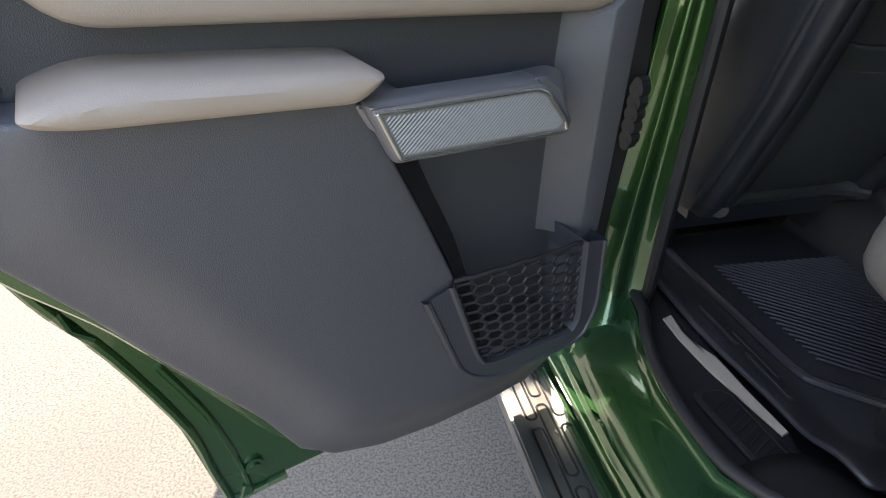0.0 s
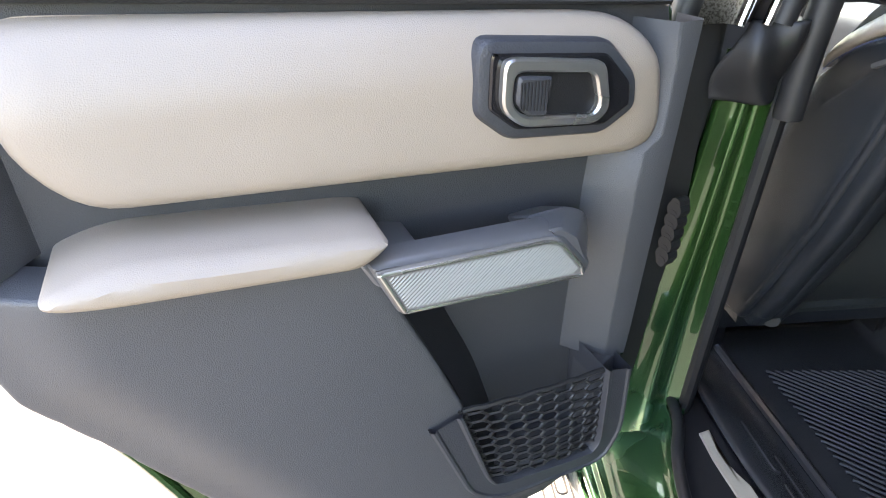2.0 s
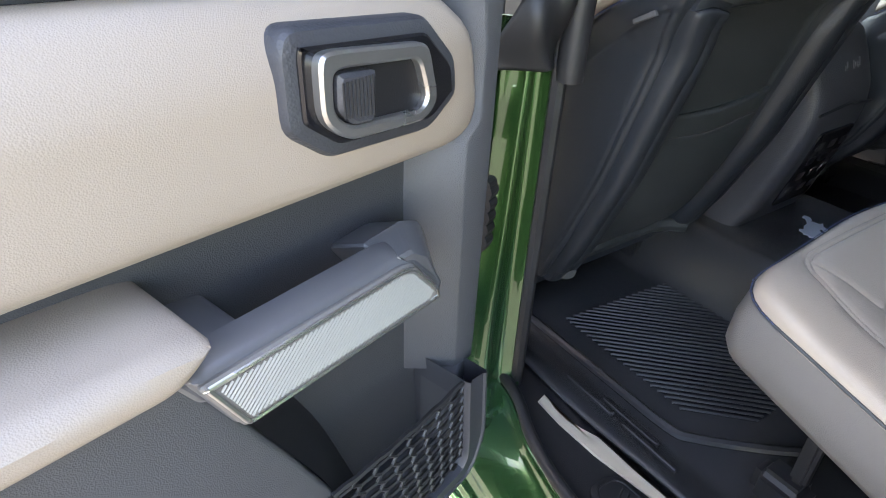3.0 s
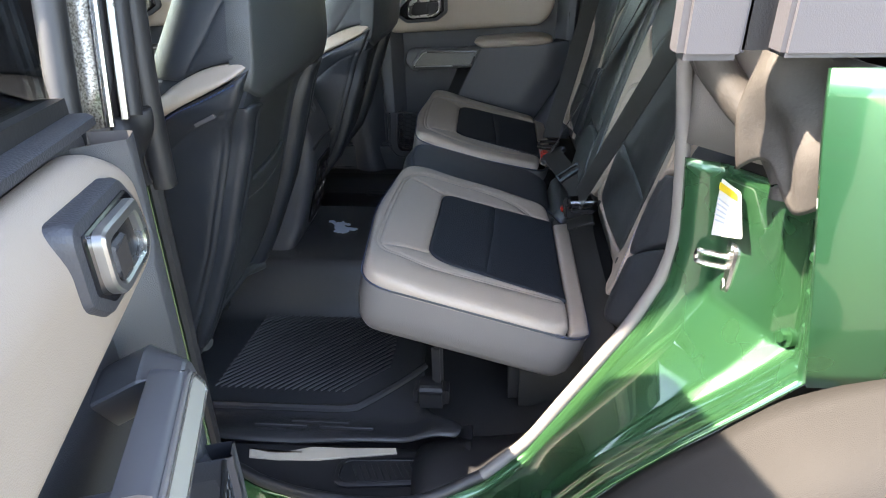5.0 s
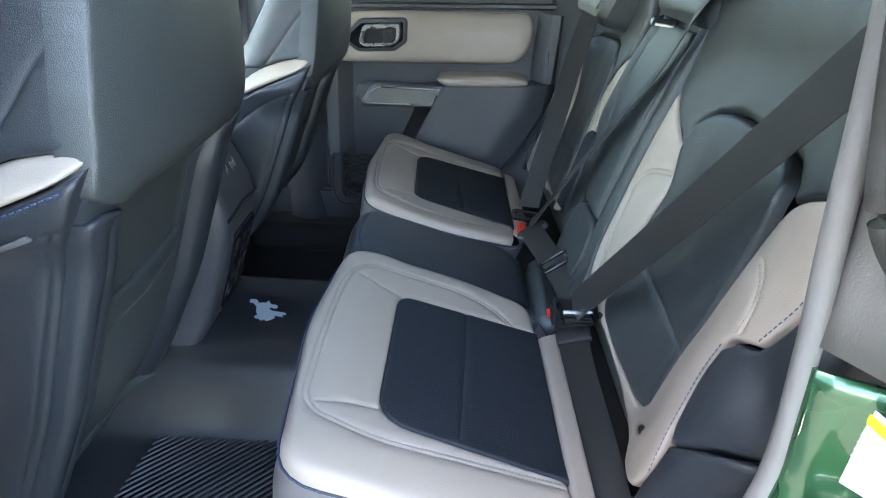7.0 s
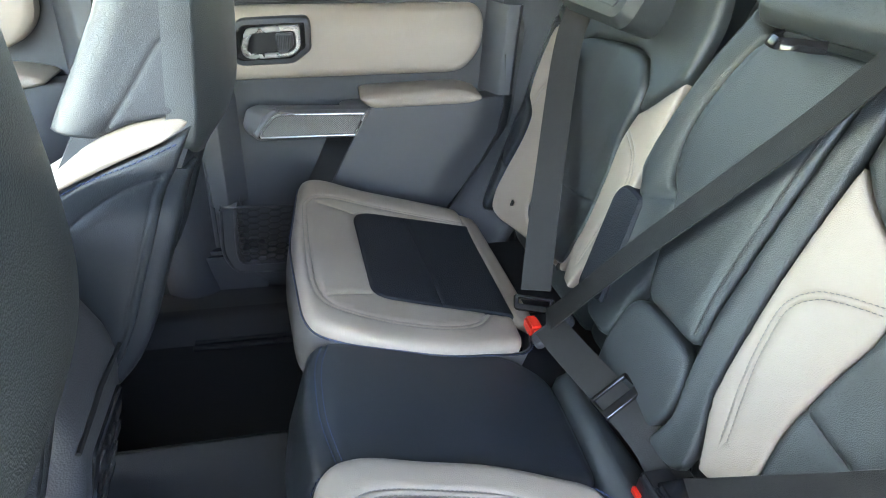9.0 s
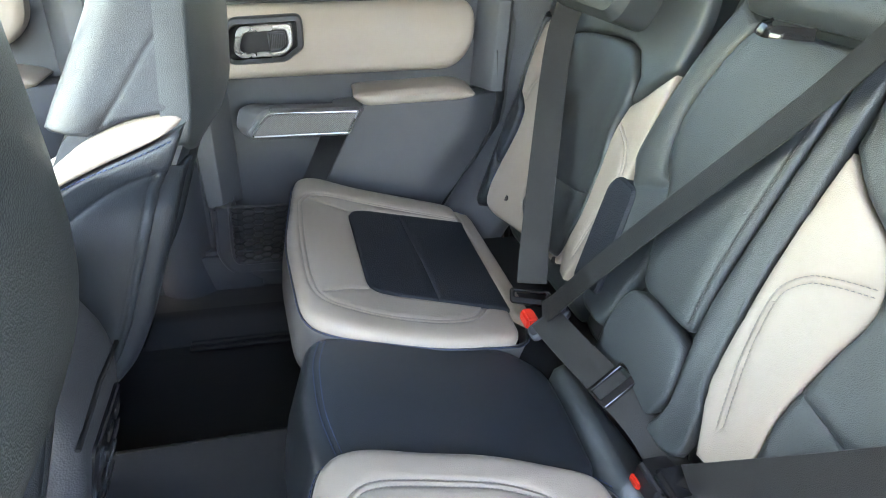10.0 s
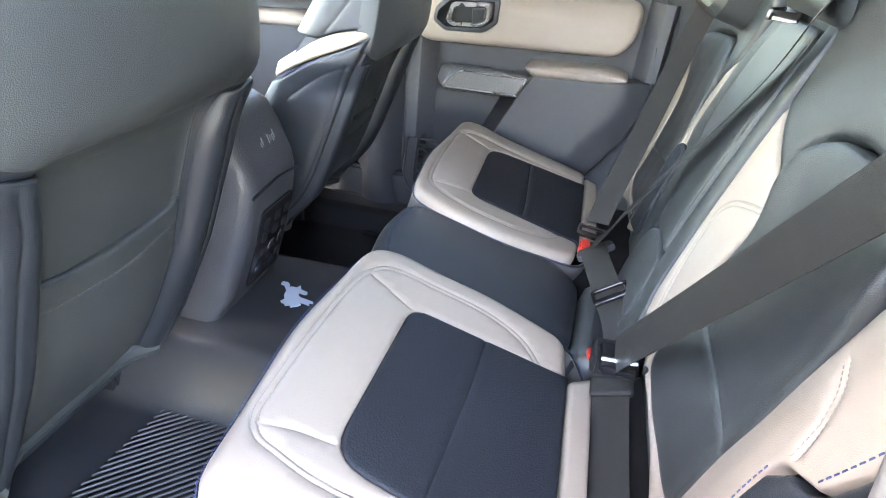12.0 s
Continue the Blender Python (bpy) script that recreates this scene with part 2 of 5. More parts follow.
def stitches(paths, up, length=0.0045, gap=0.0025, w=0.0013, bm=None):
    """Rows of small thread stitches along 3D paths."""
    bm = bm or bmesh.new()
    up = Vector(up).normalized()
    for path in paths:
        path = [Vector(p) for p in path]
        run, pos = 0.0, 0.0
        for a, b in zip(path, path[1:]):
            seg = b - a
            L = seg.length
            if L < 1e-6:
                continue
            d = seg / L
            s = d.cross(up).normalized() * w / 2
            while pos < run + L:
                p = a + d * (pos - run)
                q = p + d * length
                h = up * w * 0.7
                v = [bm.verts.new(x) for x in (p - s, p + s, q + s, q - s, p.lerp(q, 0.25) + h, p.lerp(q, 0.75) + h)]
                for f in ((0, 1, 4), (2, 3, 5), (1, 2, 5, 4), (3, 0, 4, 5)):
                    bm.faces.new([v[k] for k in f])
                pos += length + gap
            run += L
    return bm


def sheet(f, nu, nv, bm=None):
    bm = bm or bmesh.new()
    vs = [[bm.verts.new(f(i / nu, j / nv)) for j in range(nv + 1)] for i in range(nu + 1)]
    for i in range(nu):
        for j in range(nv):
            bm.faces.new((vs[i][j], vs[i + 1][j], vs[i + 1][j + 1], vs[i][j + 1]))
    return bm


def thicken(ob, t, offset=-1.0):
    m = ob.modifiers.new("thickness", "SOLIDIFY")
    m.thickness, m.offset = t, offset
    return ob


def block(lo, hi, bevel=0.004, bm=None, seg=2):
    bm = bm or bmesh.new()
    lo, hi = Vector(lo), Vector(hi)
    r = bmesh.ops.create_cube(bm, size=1.0, matrix=Matrix.Translation((lo + hi) / 2) @ Matrix.Diagonal((*(hi - lo), 1)))
    if bevel:
        vs = set(r["verts"])
        bmesh.ops.bevel(bm, geom=[e for e in bm.edges if e.verts[0] in vs], offset=bevel, segments=seg, affect="EDGES")
    return bm


def resample(path, n):
    path = [Vector(p) for p in path]
    acc = [0.0]
    for a, b in zip(path, path[1:]):
        acc.append(acc[-1] + (b - a).length)
    out = []
    for k in range(n):
        d = acc[-1] * k / (n - 1)
        i = max(j for j in range(len(path) - 1) if acc[j] <= d + 1e-9)
        t = (d - acc[i]) / max(1e-9, acc[i + 1] - acc[i])
        out.append(path[i].lerp(path[i + 1], min(1, t)))
    return out


def beside(path, d):
    """The flat path moved sideways by d."""
    out = []
    for i, p in enumerate(path):
        a, b = Vector(path[max(i - 1, 0)]), Vector(path[min(i + 1, len(path) - 1)])
        e = (b - a).normalized()
        out.append((p[0] - e.y * d, p[1] + e.x * d))
    return out


def inside(poly, u, v):
    c = False
    for (x0, y0), (x1, y1) in zip(poly, poly[-1:] + poly[:-1]):
        if (y0 > v) != (y1 > v) and u < (x1 - x0) * (v - y0) / (y1 - y0) + x0:
            c = not c
    return c


def smoothstep(a, b, x):
    t = max(0.0, min(1.0, (x - a) / (b - a)))
    return t * t * (3 - 2 * t)


def lerp(a, b, t):
    return a + (b - a) * t


def table(rows, z):
    """Straight-line reading of a small table of (key, values...)."""
    if z <= rows[0][0]:
        return rows[0][1:]
    for a, b in zip(rows, rows[1:]):
        if z <= b[0]:
            t = (z - a[0]) / (b[0] - a[0])
            return [lerp(p, q, t) for p, q in zip(a[1:], b[1:])]
    return rows[-1][1:]


def near_line(p, path, closed=False):
    """Distances of the points p (n x 2) from a polyline."""
    a = np.array(path, float)
    b = np.roll(a, -1, axis=0) if closed else a[1:]
    a = a if closed else a[:-1]
    d = b - a
    L = np.maximum((d * d).sum(1), 1e-12)
    t = np.clip(((p[:, None, :] - a) * d).sum(2) / L, 0, 1)
    return np.sqrt((((a + t[..., None] * d) - p[:, None, :]) ** 2).sum(2)).min(1)


def spaced(path, step, closed=False):
    """The polyline with its points at about even steps."""
    out = []
    n = len(path)
    for i in range(n if closed else n - 1):
        a, b = Vector(path[i]), Vector(path[(i + 1) % n])
        k = max(1, round((b - a).length / step))
        out += [tuple(a.lerp(b, j / k)) for j in range(k)]
    if not closed:
        out.append(tuple(path[-1]))
    return out


def patch(poly, to, high, g=0.014, edge=0.007, depth=0.004, creases=(), cd=0.003, cw=0.0035, skirt=0.012):
    """An upholstered or moulded panel: the outline filled with a fine net at the height high(u, v), its edge rolled down, with sunk seams."""
    rim = spaced(poly, g * 0.6, True)
    ring = np.array(rim)
    lines = [spaced(c, g * 0.45) for c in creases]
    cand = []
    for d in (0.2 * edge, 0.55 * edge, edge):
        q = np.array(inset(rim, d))
        cand += [tuple(p) for p, ok in zip(q, near_line(q, rim, True) > 0.85 * d) if ok]
    for c in lines:
        n = len(c)
        for k in range(n):
            a, b = Vector(c[max(k - 1, 0)]), Vector(c[min(k + 1, n - 1)])
            nn = Vector((-(b - a).y, (b - a).x)).normalized()
            cand += [tuple(Vector(c[k]) + nn * o * cw) for o in (0, -0.7, 0.7, -1.7, 1.7)]
    lo, hi = ring.min(0), ring.max(0)
    gx, gy = np.meshgrid(np.arange(lo[0], hi[0], g), np.arange(lo[1], hi[1], g))
    net = np.stack([gx.ravel(), gy.ravel()], 1)
    keep = near_line(net, rim, True) > edge + 0.3 * g
    for c in lines:
        keep &= near_line(net, c) > 2.2 * cw
    cand += [tuple(p) for p in net[keep]]
    used, pts = set(), []
    for p in rim:
        used.add((round(p[0] / 0.0016), round(p[1] / 0.0016)))
    for p in cand:
        key = (round(p[0] / 0.0016), round(p[1] / 0.0016))
        if key in used or not inside(rim, p[0], p[1]):
            continue
        used.add(key)
        pts.append(p)
    n = len(rim)
    verts = [Vector(p) for p in rim] + [Vector(p) for p in pts]
    vo, eo, fo = delaunay_2d_cdt(verts, [(i, (i + 1) % n) for i in range(n)], [list(range(n))], 1, 1e-6)[:3]

    def height(pp):
        pp = np.array(pp, float).reshape(-1, 2)
        h = np.array([high(u, v) for u, v in pp])
        e = np.clip(1 - near_line(pp, rim, True) / edge, 0, 1)
        h -= depth * (1 - np.sqrt(1 - e * e))
        for c in lines:
            h -= cd * np.exp(-(near_line(pp, c) / cw) ** 2)
        return h

    flat = [(v[0], v[1]) for v in vo]
    hs = height(flat)
    bm = bmesh.new()
    bv = [bm.verts.new(to(u, v, h)) for (u, v), h in zip(flat, hs)]
    for f in fo:
        bm.faces.new([bv[i] for i in f])
    bm.faces.ensure_lookup_table()
    rimv = [min(range(len(flat)), key=lambda i, p=p: (flat[i][0] - p[0]) ** 2 + (flat[i][1] - p[1]) ** 2) for p in rim]
    low = [bm.verts.new(to(flat[i][0], flat[i][1], hs[i] - skirt)) for i in rimv]
    for k in range(n):
        i, j = rimv[k], rimv[(k + 1) % n]
        if i != j:
            bm.faces.new((bv[i], bv[j], low[(k + 1) % n], low[k]))
    return bm, lambda u, v: float(height([(u, v)])[0])


def seam_rows(path, to, hf, offsets=(-0.0036, 0.0036), length=0.0036, gap=0.0018, w=0.0011, lift=0.0002):
    """Rows of stitches beside a seam on a panel."""
    bm = bmesh.new()
    for off in offsets:
        q = beside(spaced(path, 0.006), off) if off else spaced(path, 0.006)
        p3 = [to(u, v, hf(u, v) + lift) for u, v in q]
        m = q[len(q) // 2]
        up = to(m[0], m[1], 1.0) - to(m[0], m[1], 0.0)
        stitches([p3], up, length, gap, w, bm=bm)
    return bm


# ---- ground ----
bm = bmesh.new()
bmesh.ops.create_grid(bm, x_segments=8, y_segments=8, size=150)
tagged(part("ground", bm, ASPHALT), "rough grey asphalt parking ground in sun", "ground", kind="structure")


# ---- car body ----
car = thing("car_body", (-0.8, 0, 0.5), "metallic green off-road car body with opened rear door", "car body")


def mirror_x(f):
    return lambda a, b: Vector((-f(a, b).x, f(a, b).y, f(a, b).z))


# door opening, from the sill round the wheel arch up the rear jamb: inner edge, outer edge
JAMB = [
    ((-0.690, 0.50, 0.668), (-0.835, 0.55, 0.540)),
    ((-0.708, 0.33, 0.668), (-0.835, 0.36, 0.540)),
    ((-0.742, 0.245, 0.668), (-0.836, 0.24, 0.542)),
    ((-0.764, 0.15, 0.668), (-0.838, 0.14, 0.545)),
    ((-0.768, 0.01, 0.672), (-0.850, 0.01, 0.575)),
    ((-0.738, -0.10, 0.705), (-0.872, -0.09, 0.680)),
    ((-0.715, -0.165, 0.755), (-0.888, -0.17, 0.790)),
    ((-0.702, -0.215, 0.826), (-0.897, -0.24, 0.893)),
    ((-0.690, -0.265, 0.900), (-0.899, -0.31, 0.965)),
    ((-0.682, -0.305, 0.965), (-0.897, -0.37, 1.015)),
    ((-0.676, -0.335, 1.035), (-0.892, -0.415, 1.050)),
    ((-0.673, -0.342, 1.10), (-0.892, -0.405, 1.13)),
    ((-0.672, -0.332, 1.205), (-0.890, -0.388, 1.235)),
]


def jamb_point(a, b):
    k = a * (len(JAMB) - 1)
    i = min(int(k), len(JAMB) - 2)
    t = k - i
    p = Vector(JAMB[i][0]).lerp(Vector(JAMB[i + 1][0]), t)
    q = Vector(JAMB[i][1]).lerp(Vector(JAMB[i + 1][1]), t)
    r = p.lerp(q, b)
    up = smoothstep(0.72, 1.02, p.z)
    deep = 0.034 * smoothstep(0.03, 0.13, b) + 0.012 * smoothstep(0.60, 0.66, b) - 0.020 * smoothstep(0.74, 0.80, b) - 0.026 * smoothstep(0.86, 0.96, b)
    way = Vector((0.45, -0.15, -0.85)).lerp(Vector((0.05, -1.0, -0.1)), up)
    bulge = Vector((-0.55, 0, 0.60)) * 0.030 * math.sin(math.pi * b) * smoothstep(0.06, 0.0, p.z - 0.69)
    return r + way * deep * lerp(0.40, 1.0, up) + bulge


thicken(part("rear_jamb", sheet(jamb_point, 78, 28), GREEN, car, sharp=60), 0.004)
thicken(part("far_rear_jamb", sheet(mirror_x(jamb_point), 60, 14), RUBBER, car, sharp=60), 0.004)

# rubber edging that runs round the opening
edge = [Vector(p) + Vector((0.004, 0.004, 0.010)) for p, q in JAMB] + [Vector(p) for p in ((-0.667, -0.316, 1.30), (-0.667, -0.300, 1.42), (-0.667, -0.270, 1.60), (-0.667, -0.240, 1.78))]
part("sill_edging", tube(smooth_path(edge[:6], 5), 0.009, 12), RUBBER, car, "black rubber edging along the sill")
part("opening_trim", tube(smooth_path(edge[5:], 5), 0.009, 14), TRIMGREY, car, "grey rubber edging, dusty")

# quarter panel skin and grey hard top behind the opening
def quarter(a, b):
    y = -0.355 - 0.06 * (1 - b) ** 1.5 - a * 1.6
    z = lerp(1.045, 1.352, b)
    return Vector((-0.892 - 0.018 * math.sin(math.pi * b), y, z))


thicken(part("quarter_panel", sheet(quarter, 14, 14), GREEN, car), 0.006)
thicken(part("far_quarter_panel", sheet(mirror_x(quarter), 8, 8), GREEN, car), 0.006)
for k in range(6):
    z = 1.09 + k * 0.040
    part("flange_notch", block((-0.884, -0.420 + k * 0.006, z), (-0.860, -0.409 + k * 0.006, z + 0.012), 0.003, None, 1), GREEN, car)

# wheel arch flare in grey plastic
def flare(a, b):
    pts = smooth_path([(-0.86, 0.03, 0.56), (-0.885, -0.10, 0.69), (-0.895, -0.24, 0.888), (-0.895, -0.33, 0.975), (-0.893, -0.42, 1.040), (-0.893, -0.60, 1.085), (-0.893, -1.0, 1.10), (-0.893, -1.5, 0.95)], 6)
    k = a * (len(pts) - 1)
    i = min(int(k), len(pts) - 2)
    p = pts[i].lerp(pts[i + 1], k - i)
    out = 0.13 * math.sin(b * math.pi / 2)
    drop = 0.02 * b + 0.16 * b ** 4
    return p + Vector((-out, -0.05 * b * (1 if p.y < 0 else 0), -drop))


thicken(part("fender_flare", sheet(flare, 40, 12), FLARE, car, "dark grey moulded plastic wheel arch flare"), 0.006)

# hard top panel over the quarter
part("hard_top_side", block((-0.888, -0.80, 1.358), (-0.845, -0.318, 1.80), 0.004), HARDTOP, car, "matt grey hard top side")
part("hard_top_post", block((-0.868, -0.300, 1.352), (-0.835, -0.248, 1.80), 0.006), HARDTOP, car)
part("hard_top_gap", block((-0.862, -0.320, 1.36), (-0.850, -0.298, 1.80), 0.0), BLACK, car)

# rear pillar inside trim, door seal and its rubber boot
def ctrim(a, b):
    z = lerp(1.222 + 0.012 * b, 1.80, a)
    return Vector((lerp(-0.668, -0.78, b), lerp(-0.325, -0.372, b) + 0.10 * max(0, z - 1.30) * (1 - b * 0.4), z))


thicken(part("rear_pillar_trim", sheet(ctrim, 10, 6), TRIMGREY, car, "taupe plastic pillar trim"), 0.008)
seal = smooth_path([(-0.735, -0.20, 1.80), (-0.732, -0.262, 1.55), (-0.730, -0.300, 1.40), (-0.735, -0.318, 1.335), (-0.752, -0.345, 1.295), (-0.785, -0.372, 1.265), (-0.815, -0.385, 1.235), (-0.822, -0.386, 1.215)], 6)
part("door_seal", tube(seal, 0.018, 18), DUSTY, car, "dusty black rubber door seal")
lip = [p + Vector((0.026, 0.006, 0.0)) for p in seal[:24]]
part("seal_lip", tube(lip, 0.011, 14), DUSTY, car)


def boot(a, b):
    y = lerp(-0.345, -0.395, a)
    x = lerp(-0.79, -0.885, a)
    z = lerp(1.352, 1.232 + 0.018 * math.sin(7 * a), b)
    w = 0.005 * math.sin(2.2 * math.pi * a + 3 * b) + 0.006 * math.sin(math.pi * b) + 0.004 * math.sin(9 * b - 6 * a) * math.sin(math.pi * a) + 0.002 * noise.noise((a * 5, b * 3, 2.0))
    return Vector((x, y + w, z))


thicken(part("seal_boot", sheet(boot, 30, 24), DUSTY, car, "creased rubber corner boot"), 0.01)

# rivet bolt on the jamb
bm = tube([(-0.812, -0.435, 1.049), (-0.814, -0.424, 1.050)], 0.013, 14)
tube([(-0.813, -0.424, 1.049), (-0.815, -0.418, 1.050)], 0.007, 8, bm)
part("jamb_bolt", bm, GREEN, car)

# striker
striker = part("striker", pad(rnd([(-0.705, 1.045), (-0.738, 1.050), (-0.742, 1.118), (-0.712, 1.122)], 0.016), [(0, 0), (0, 0.006), (0.003, 0.009)], lambda u, v, h: Vector((u, -0.394 + h, v))), STEEL, car, "bright steel door striker plate")
loop = smooth_path([(-0.722, -0.386, 1.096), (-0.712, -0.362, 1.097), (-0.706, -0.356, 1.096), (-0.706, -0.356, 1.084), (-0.712, -0.362, 1.082), (-0.722, -0.386, 1.082)], 4)
part("striker_loop", tube(loop, 0.0038, 8), STEEL, striker)
for z in (1.060, 1.110):
    part("striker_bolt", tube([(-0.722, -0.389, z), (-0.722, -0.384, z)], 0.008, 10), STEEL, striker)

# tyre label
lab_to = lambda u, v, h: Vector((-0.722, -0.374, 1.150)) + Vector((-0.968, -0.12, 0.02)) * u + Vector((0.14, 0.05, 0.985)) * v + Vector((-0.35, 0.90, 0.20)) * h
lab = part("paper_label", pad(rnd([(-0.030, 0.038), (0.026, 0.038), (0.040, -0.010), (-0.040, -0.040)], 0.004), [(0, 0), (0, 0.0015)], lab_to), WHITE, car, "white and yellow paper label")
part("label_band", pad([(-0.022, 0.024), (0.024, 0.026), (0.022, 0.034), (-0.024, 0.033)], [(0, 0.001), (0, 0.0024)], lab_to), YELLOW, lab)
for k in range(5):
    part("print_bar", pad([(-0.028, 0.012 - 0.007 * k), (0.024 - 0.003 * k, 0.013 - 0.005 * k), (0.024 - 0.003 * k, 0.0145 - 0.005 * k), (-0.028, 0.0135 - 0.007 * k)], [(0, 0.001), (0, 0.0022)], lab_to), LOGO, lab)

# middle pillar
PILLAR = [(0.50, -0.84, -0.700), (0.62, -0.790, -0.690), (0.70, -0.768, -0.684), (0.86, -0.752, -0.676), (0.98, -0.735, -0.669), (1.19, -0.712, -0.657), (1.80, -0.68, -0.62)]


def bpillar(a, b):
    z = lerp(0.52, 1.22, a)
    l, r = table(PILLAR, z)
    y = 0.36 + 0.010 * math.cos(b * 9) + 0.03 * (1 - b) ** 2
    flow = max(0, 0.70 - z) * 0.35
    return Vector((lerp(l, r, b), y - flow * (1 - b * 0.3) - 0.03 * max(0.0, 0.75 - z) , z))


thicken(part("middle_pillar", sheet(bpillar, 30, 16), GREEN, car, sharp=60), 0.006)


def btrim(a, b):
    z = lerp(0.66, 1.80, a)
    l, r = table(PILLAR, z)
    x0 = r + 0.003
    return Vector((x0 + 0.05 * b ** 0.7, 0.352 + 0.012 * math.sin(b * math.pi) + 0.14 * b * b, z))


thicken(part("middle_pillar_trim", sheet(btrim, 24, 8), BLACK, car, "black plastic pillar trim"), 0.006)
pseal = [Vector((table(PILLAR, z)[1] + 0.002, 0.352, z)) for z in [0.66 + 0.05 * k for k in range(23)]]
part("pillar_seal", tube(pseal, 0.010, 8), RUBBER, car)
# channel of weathered rubber and bare metal above the pillar
CH = [(0.0, 1.258), (0.010, 1.30), (0.037, 1.405), (0.088, 1.60), (0.14, 1.80)]
chan = lambda x0, y: [Vector((x0 + x, y, z)) for x, z in CH]
bm = bmesh.new()
bridge(bm, [chan(-0.794, 0.338), chan(-0.784, 0.352), chan(-0.748, 0.352), chan(-0.742, 0.338)], closed=False)
thicken(part("upper_channel", bm, SPECKLED, car, "bare speckled metal window channel"), 0.004)
bm = bmesh.new()
bridge(bm, [chan(-0.742, 0.338), chan(-0.736, 0.356), chan(-0.712, 0.356), chan(-0.706, 0.340)], closed=False)
thicken(part("inner_channel", bm, BLACK, car, "black inner window channel"), 0.004)
part("channel_seal", tube(smooth_path(chan(-0.806, 0.336), 3), 0.015, 14), RUBBER, car, "black rubber window seal")
part("channel_lip", tube(smooth_path(chan(-0.738, 0.334), 3), 0.0055, 10), STEEL, car, "bright metal channel lip")
part("channel_lip", tube(smooth_path(chan(-0.708, 0.334), 3), 0.006, 10), STEEL, car, "bright metal channel lip")
part("channel_seal", tube(smooth_path(chan(-0.690, 0.336), 3), 0.013, 14), RUBBER, car, "black rubber window seal")
part("channel_seal", tube(smooth_path([(-0.650, 0.342, 1.150), (-0.650, 0.340, 1.20), (-0.643, 0.338, 1.29), (-0.622, 0.338, 1.41), (-0.585, 0.338, 1.60), (-0.54, 0.338, 1.79)], 4), 0.017, 14), RUBBER, car, "black rubber window seal")


def pboot(a, b):
    z = lerp(1.168, 1.262, b)
    x = lerp(-0.738 + 0.020 * b, -0.645, a) - 0.010 * math.sin(math.pi * b)
    return Vector((x, 0.330 + 0.03 * (2 * a - 1) ** 2 + 0.006 * math.sin(9 * a + 5 * b) + 0.010 * math.cos(4 * b), z))


thicken(part("pillar_boot", sheet(pboot, 30, 24), RUBBER, car, "creased rubber pillar boot"), 0.012)
# body pillar coloured black so the gap behind the door looks shaded
part("pillar_outer", block((-0.862, 0.392, 0.50), (-0.715, 0.445, 1.335), 0.012), RUBBER, car)
part("pillar_outer_upper", block((-0.81, 0.395, 1.335), (-0.70, 0.445, 1.80), 0.012), RUBBER, car)
# sill trim, scuff plate and outer sill
def silltrim(a, b):
    y = lerp(0.42, -0.075, a)
    x = lerp(table([(-0.075, -0.750), (-0.02, -0.764), (0.03, -0.772), (0.15, -0.764), (0.245, -0.742), (0.33, -0.708), (0.42, -0.694)], y)[0], -0.590, b)
    z = 0.664 + 0.008 * smoothstep(0.16, 0.0, b) - 0.018 * smoothstep(-0.648, -0.625, x) + 0.03 * smoothstep(-0.02, -0.075, y)
    return Vector((x, y, z))


thicken(part("sill_trim", sheet(silltrim, 28, 24), BLACK, car, "black plastic sill cover"), 0.006)
scuff = part("scuff_plate", pad(rnd([(-0.688, 0.146), (-0.673, 0.132), (-0.664, -0.004), (-0.672, -0.020), (-0.708, -0.020), (-0.719, -0.006), (-0.732, 0.128), (-0.724, 0.144)], 0.010), [(0, 0), (0, 0.004), (0.003, 0.006)], lambda u, v, h: Vector((u, v, 0.665 + h))), BLACK, car)
part("scuff_rim", tube([Vector((u, v, 0.6712)) for u, v in rnd([(-0.690, 0.136), (-0.680, 0.126), (-0.672, -0.002), (-0.678, -0.012), (-0.704, -0.012), (-0.712, -0.002), (-0.724, 0.124), (-0.717, 0.136)], 0.008)], 0.0016, 6, closed=True), BLACK, scuff)
bm = bmesh.new()
for k in range(11):
    y = -0.002 + k * 0.0105
    tube([(-0.707 - 0.0013 * k, y, 0.6714), (-0.680 - 0.0008 * k, y + 0.016, 0.6714)], 0.0016, 5, bm)
part("scuff_ribs", bm, BLACK, scuff)


def quartertrim(a, b):
    k = 4 + a * 6
    i = min(int(k), len(JAMB) - 2)
    p = Vector(JAMB[i][0]).lerp(Vector(JAMB[i + 1][0]), k - i)
    return p + Vector((0.010, 0.002, -0.006)).lerp(Vector((0.15, 0.0, -0.03)).lerp(Vector((0.085, -0.02, -0.06)), smoothstep(0.0, 0.4, a)), b) + Vector((0, 0.004, 0.022 * smoothstep(0.3, 0.0, a))) * math.sin(math.pi * b)


thicken(part("rear_sill_trim", sheet(quartertrim, 24, 8), BLACK, car, "black plastic trim below the rear seat"), 0.006)

part("outer_sill", block((-0.842, -0.02, 0.44), (-0.74, 1.6, 0.545), 0.02, seg=3), GREEN, car)
part("far_outer_sill", block((0.74, -0.3, 0.44), (0.842, 1.6, 0.56), 0.02, seg=3), GREEN, car)

# running board
board = thing("running_board", (-0.87, 0.3, 0.30), "metal and black plastic running board with ribbed tread", "running board")
part("tread", block((-0.925, -0.12, 0.455), (-0.828, 1.55, 0.496), 0.006), ALLOY, board, "bright metal tread plate")
part("tread_back", block((-0.828, -0.12, 0.455), (-0.800, 1.55, 0.498), 0.006), BLACK, board)
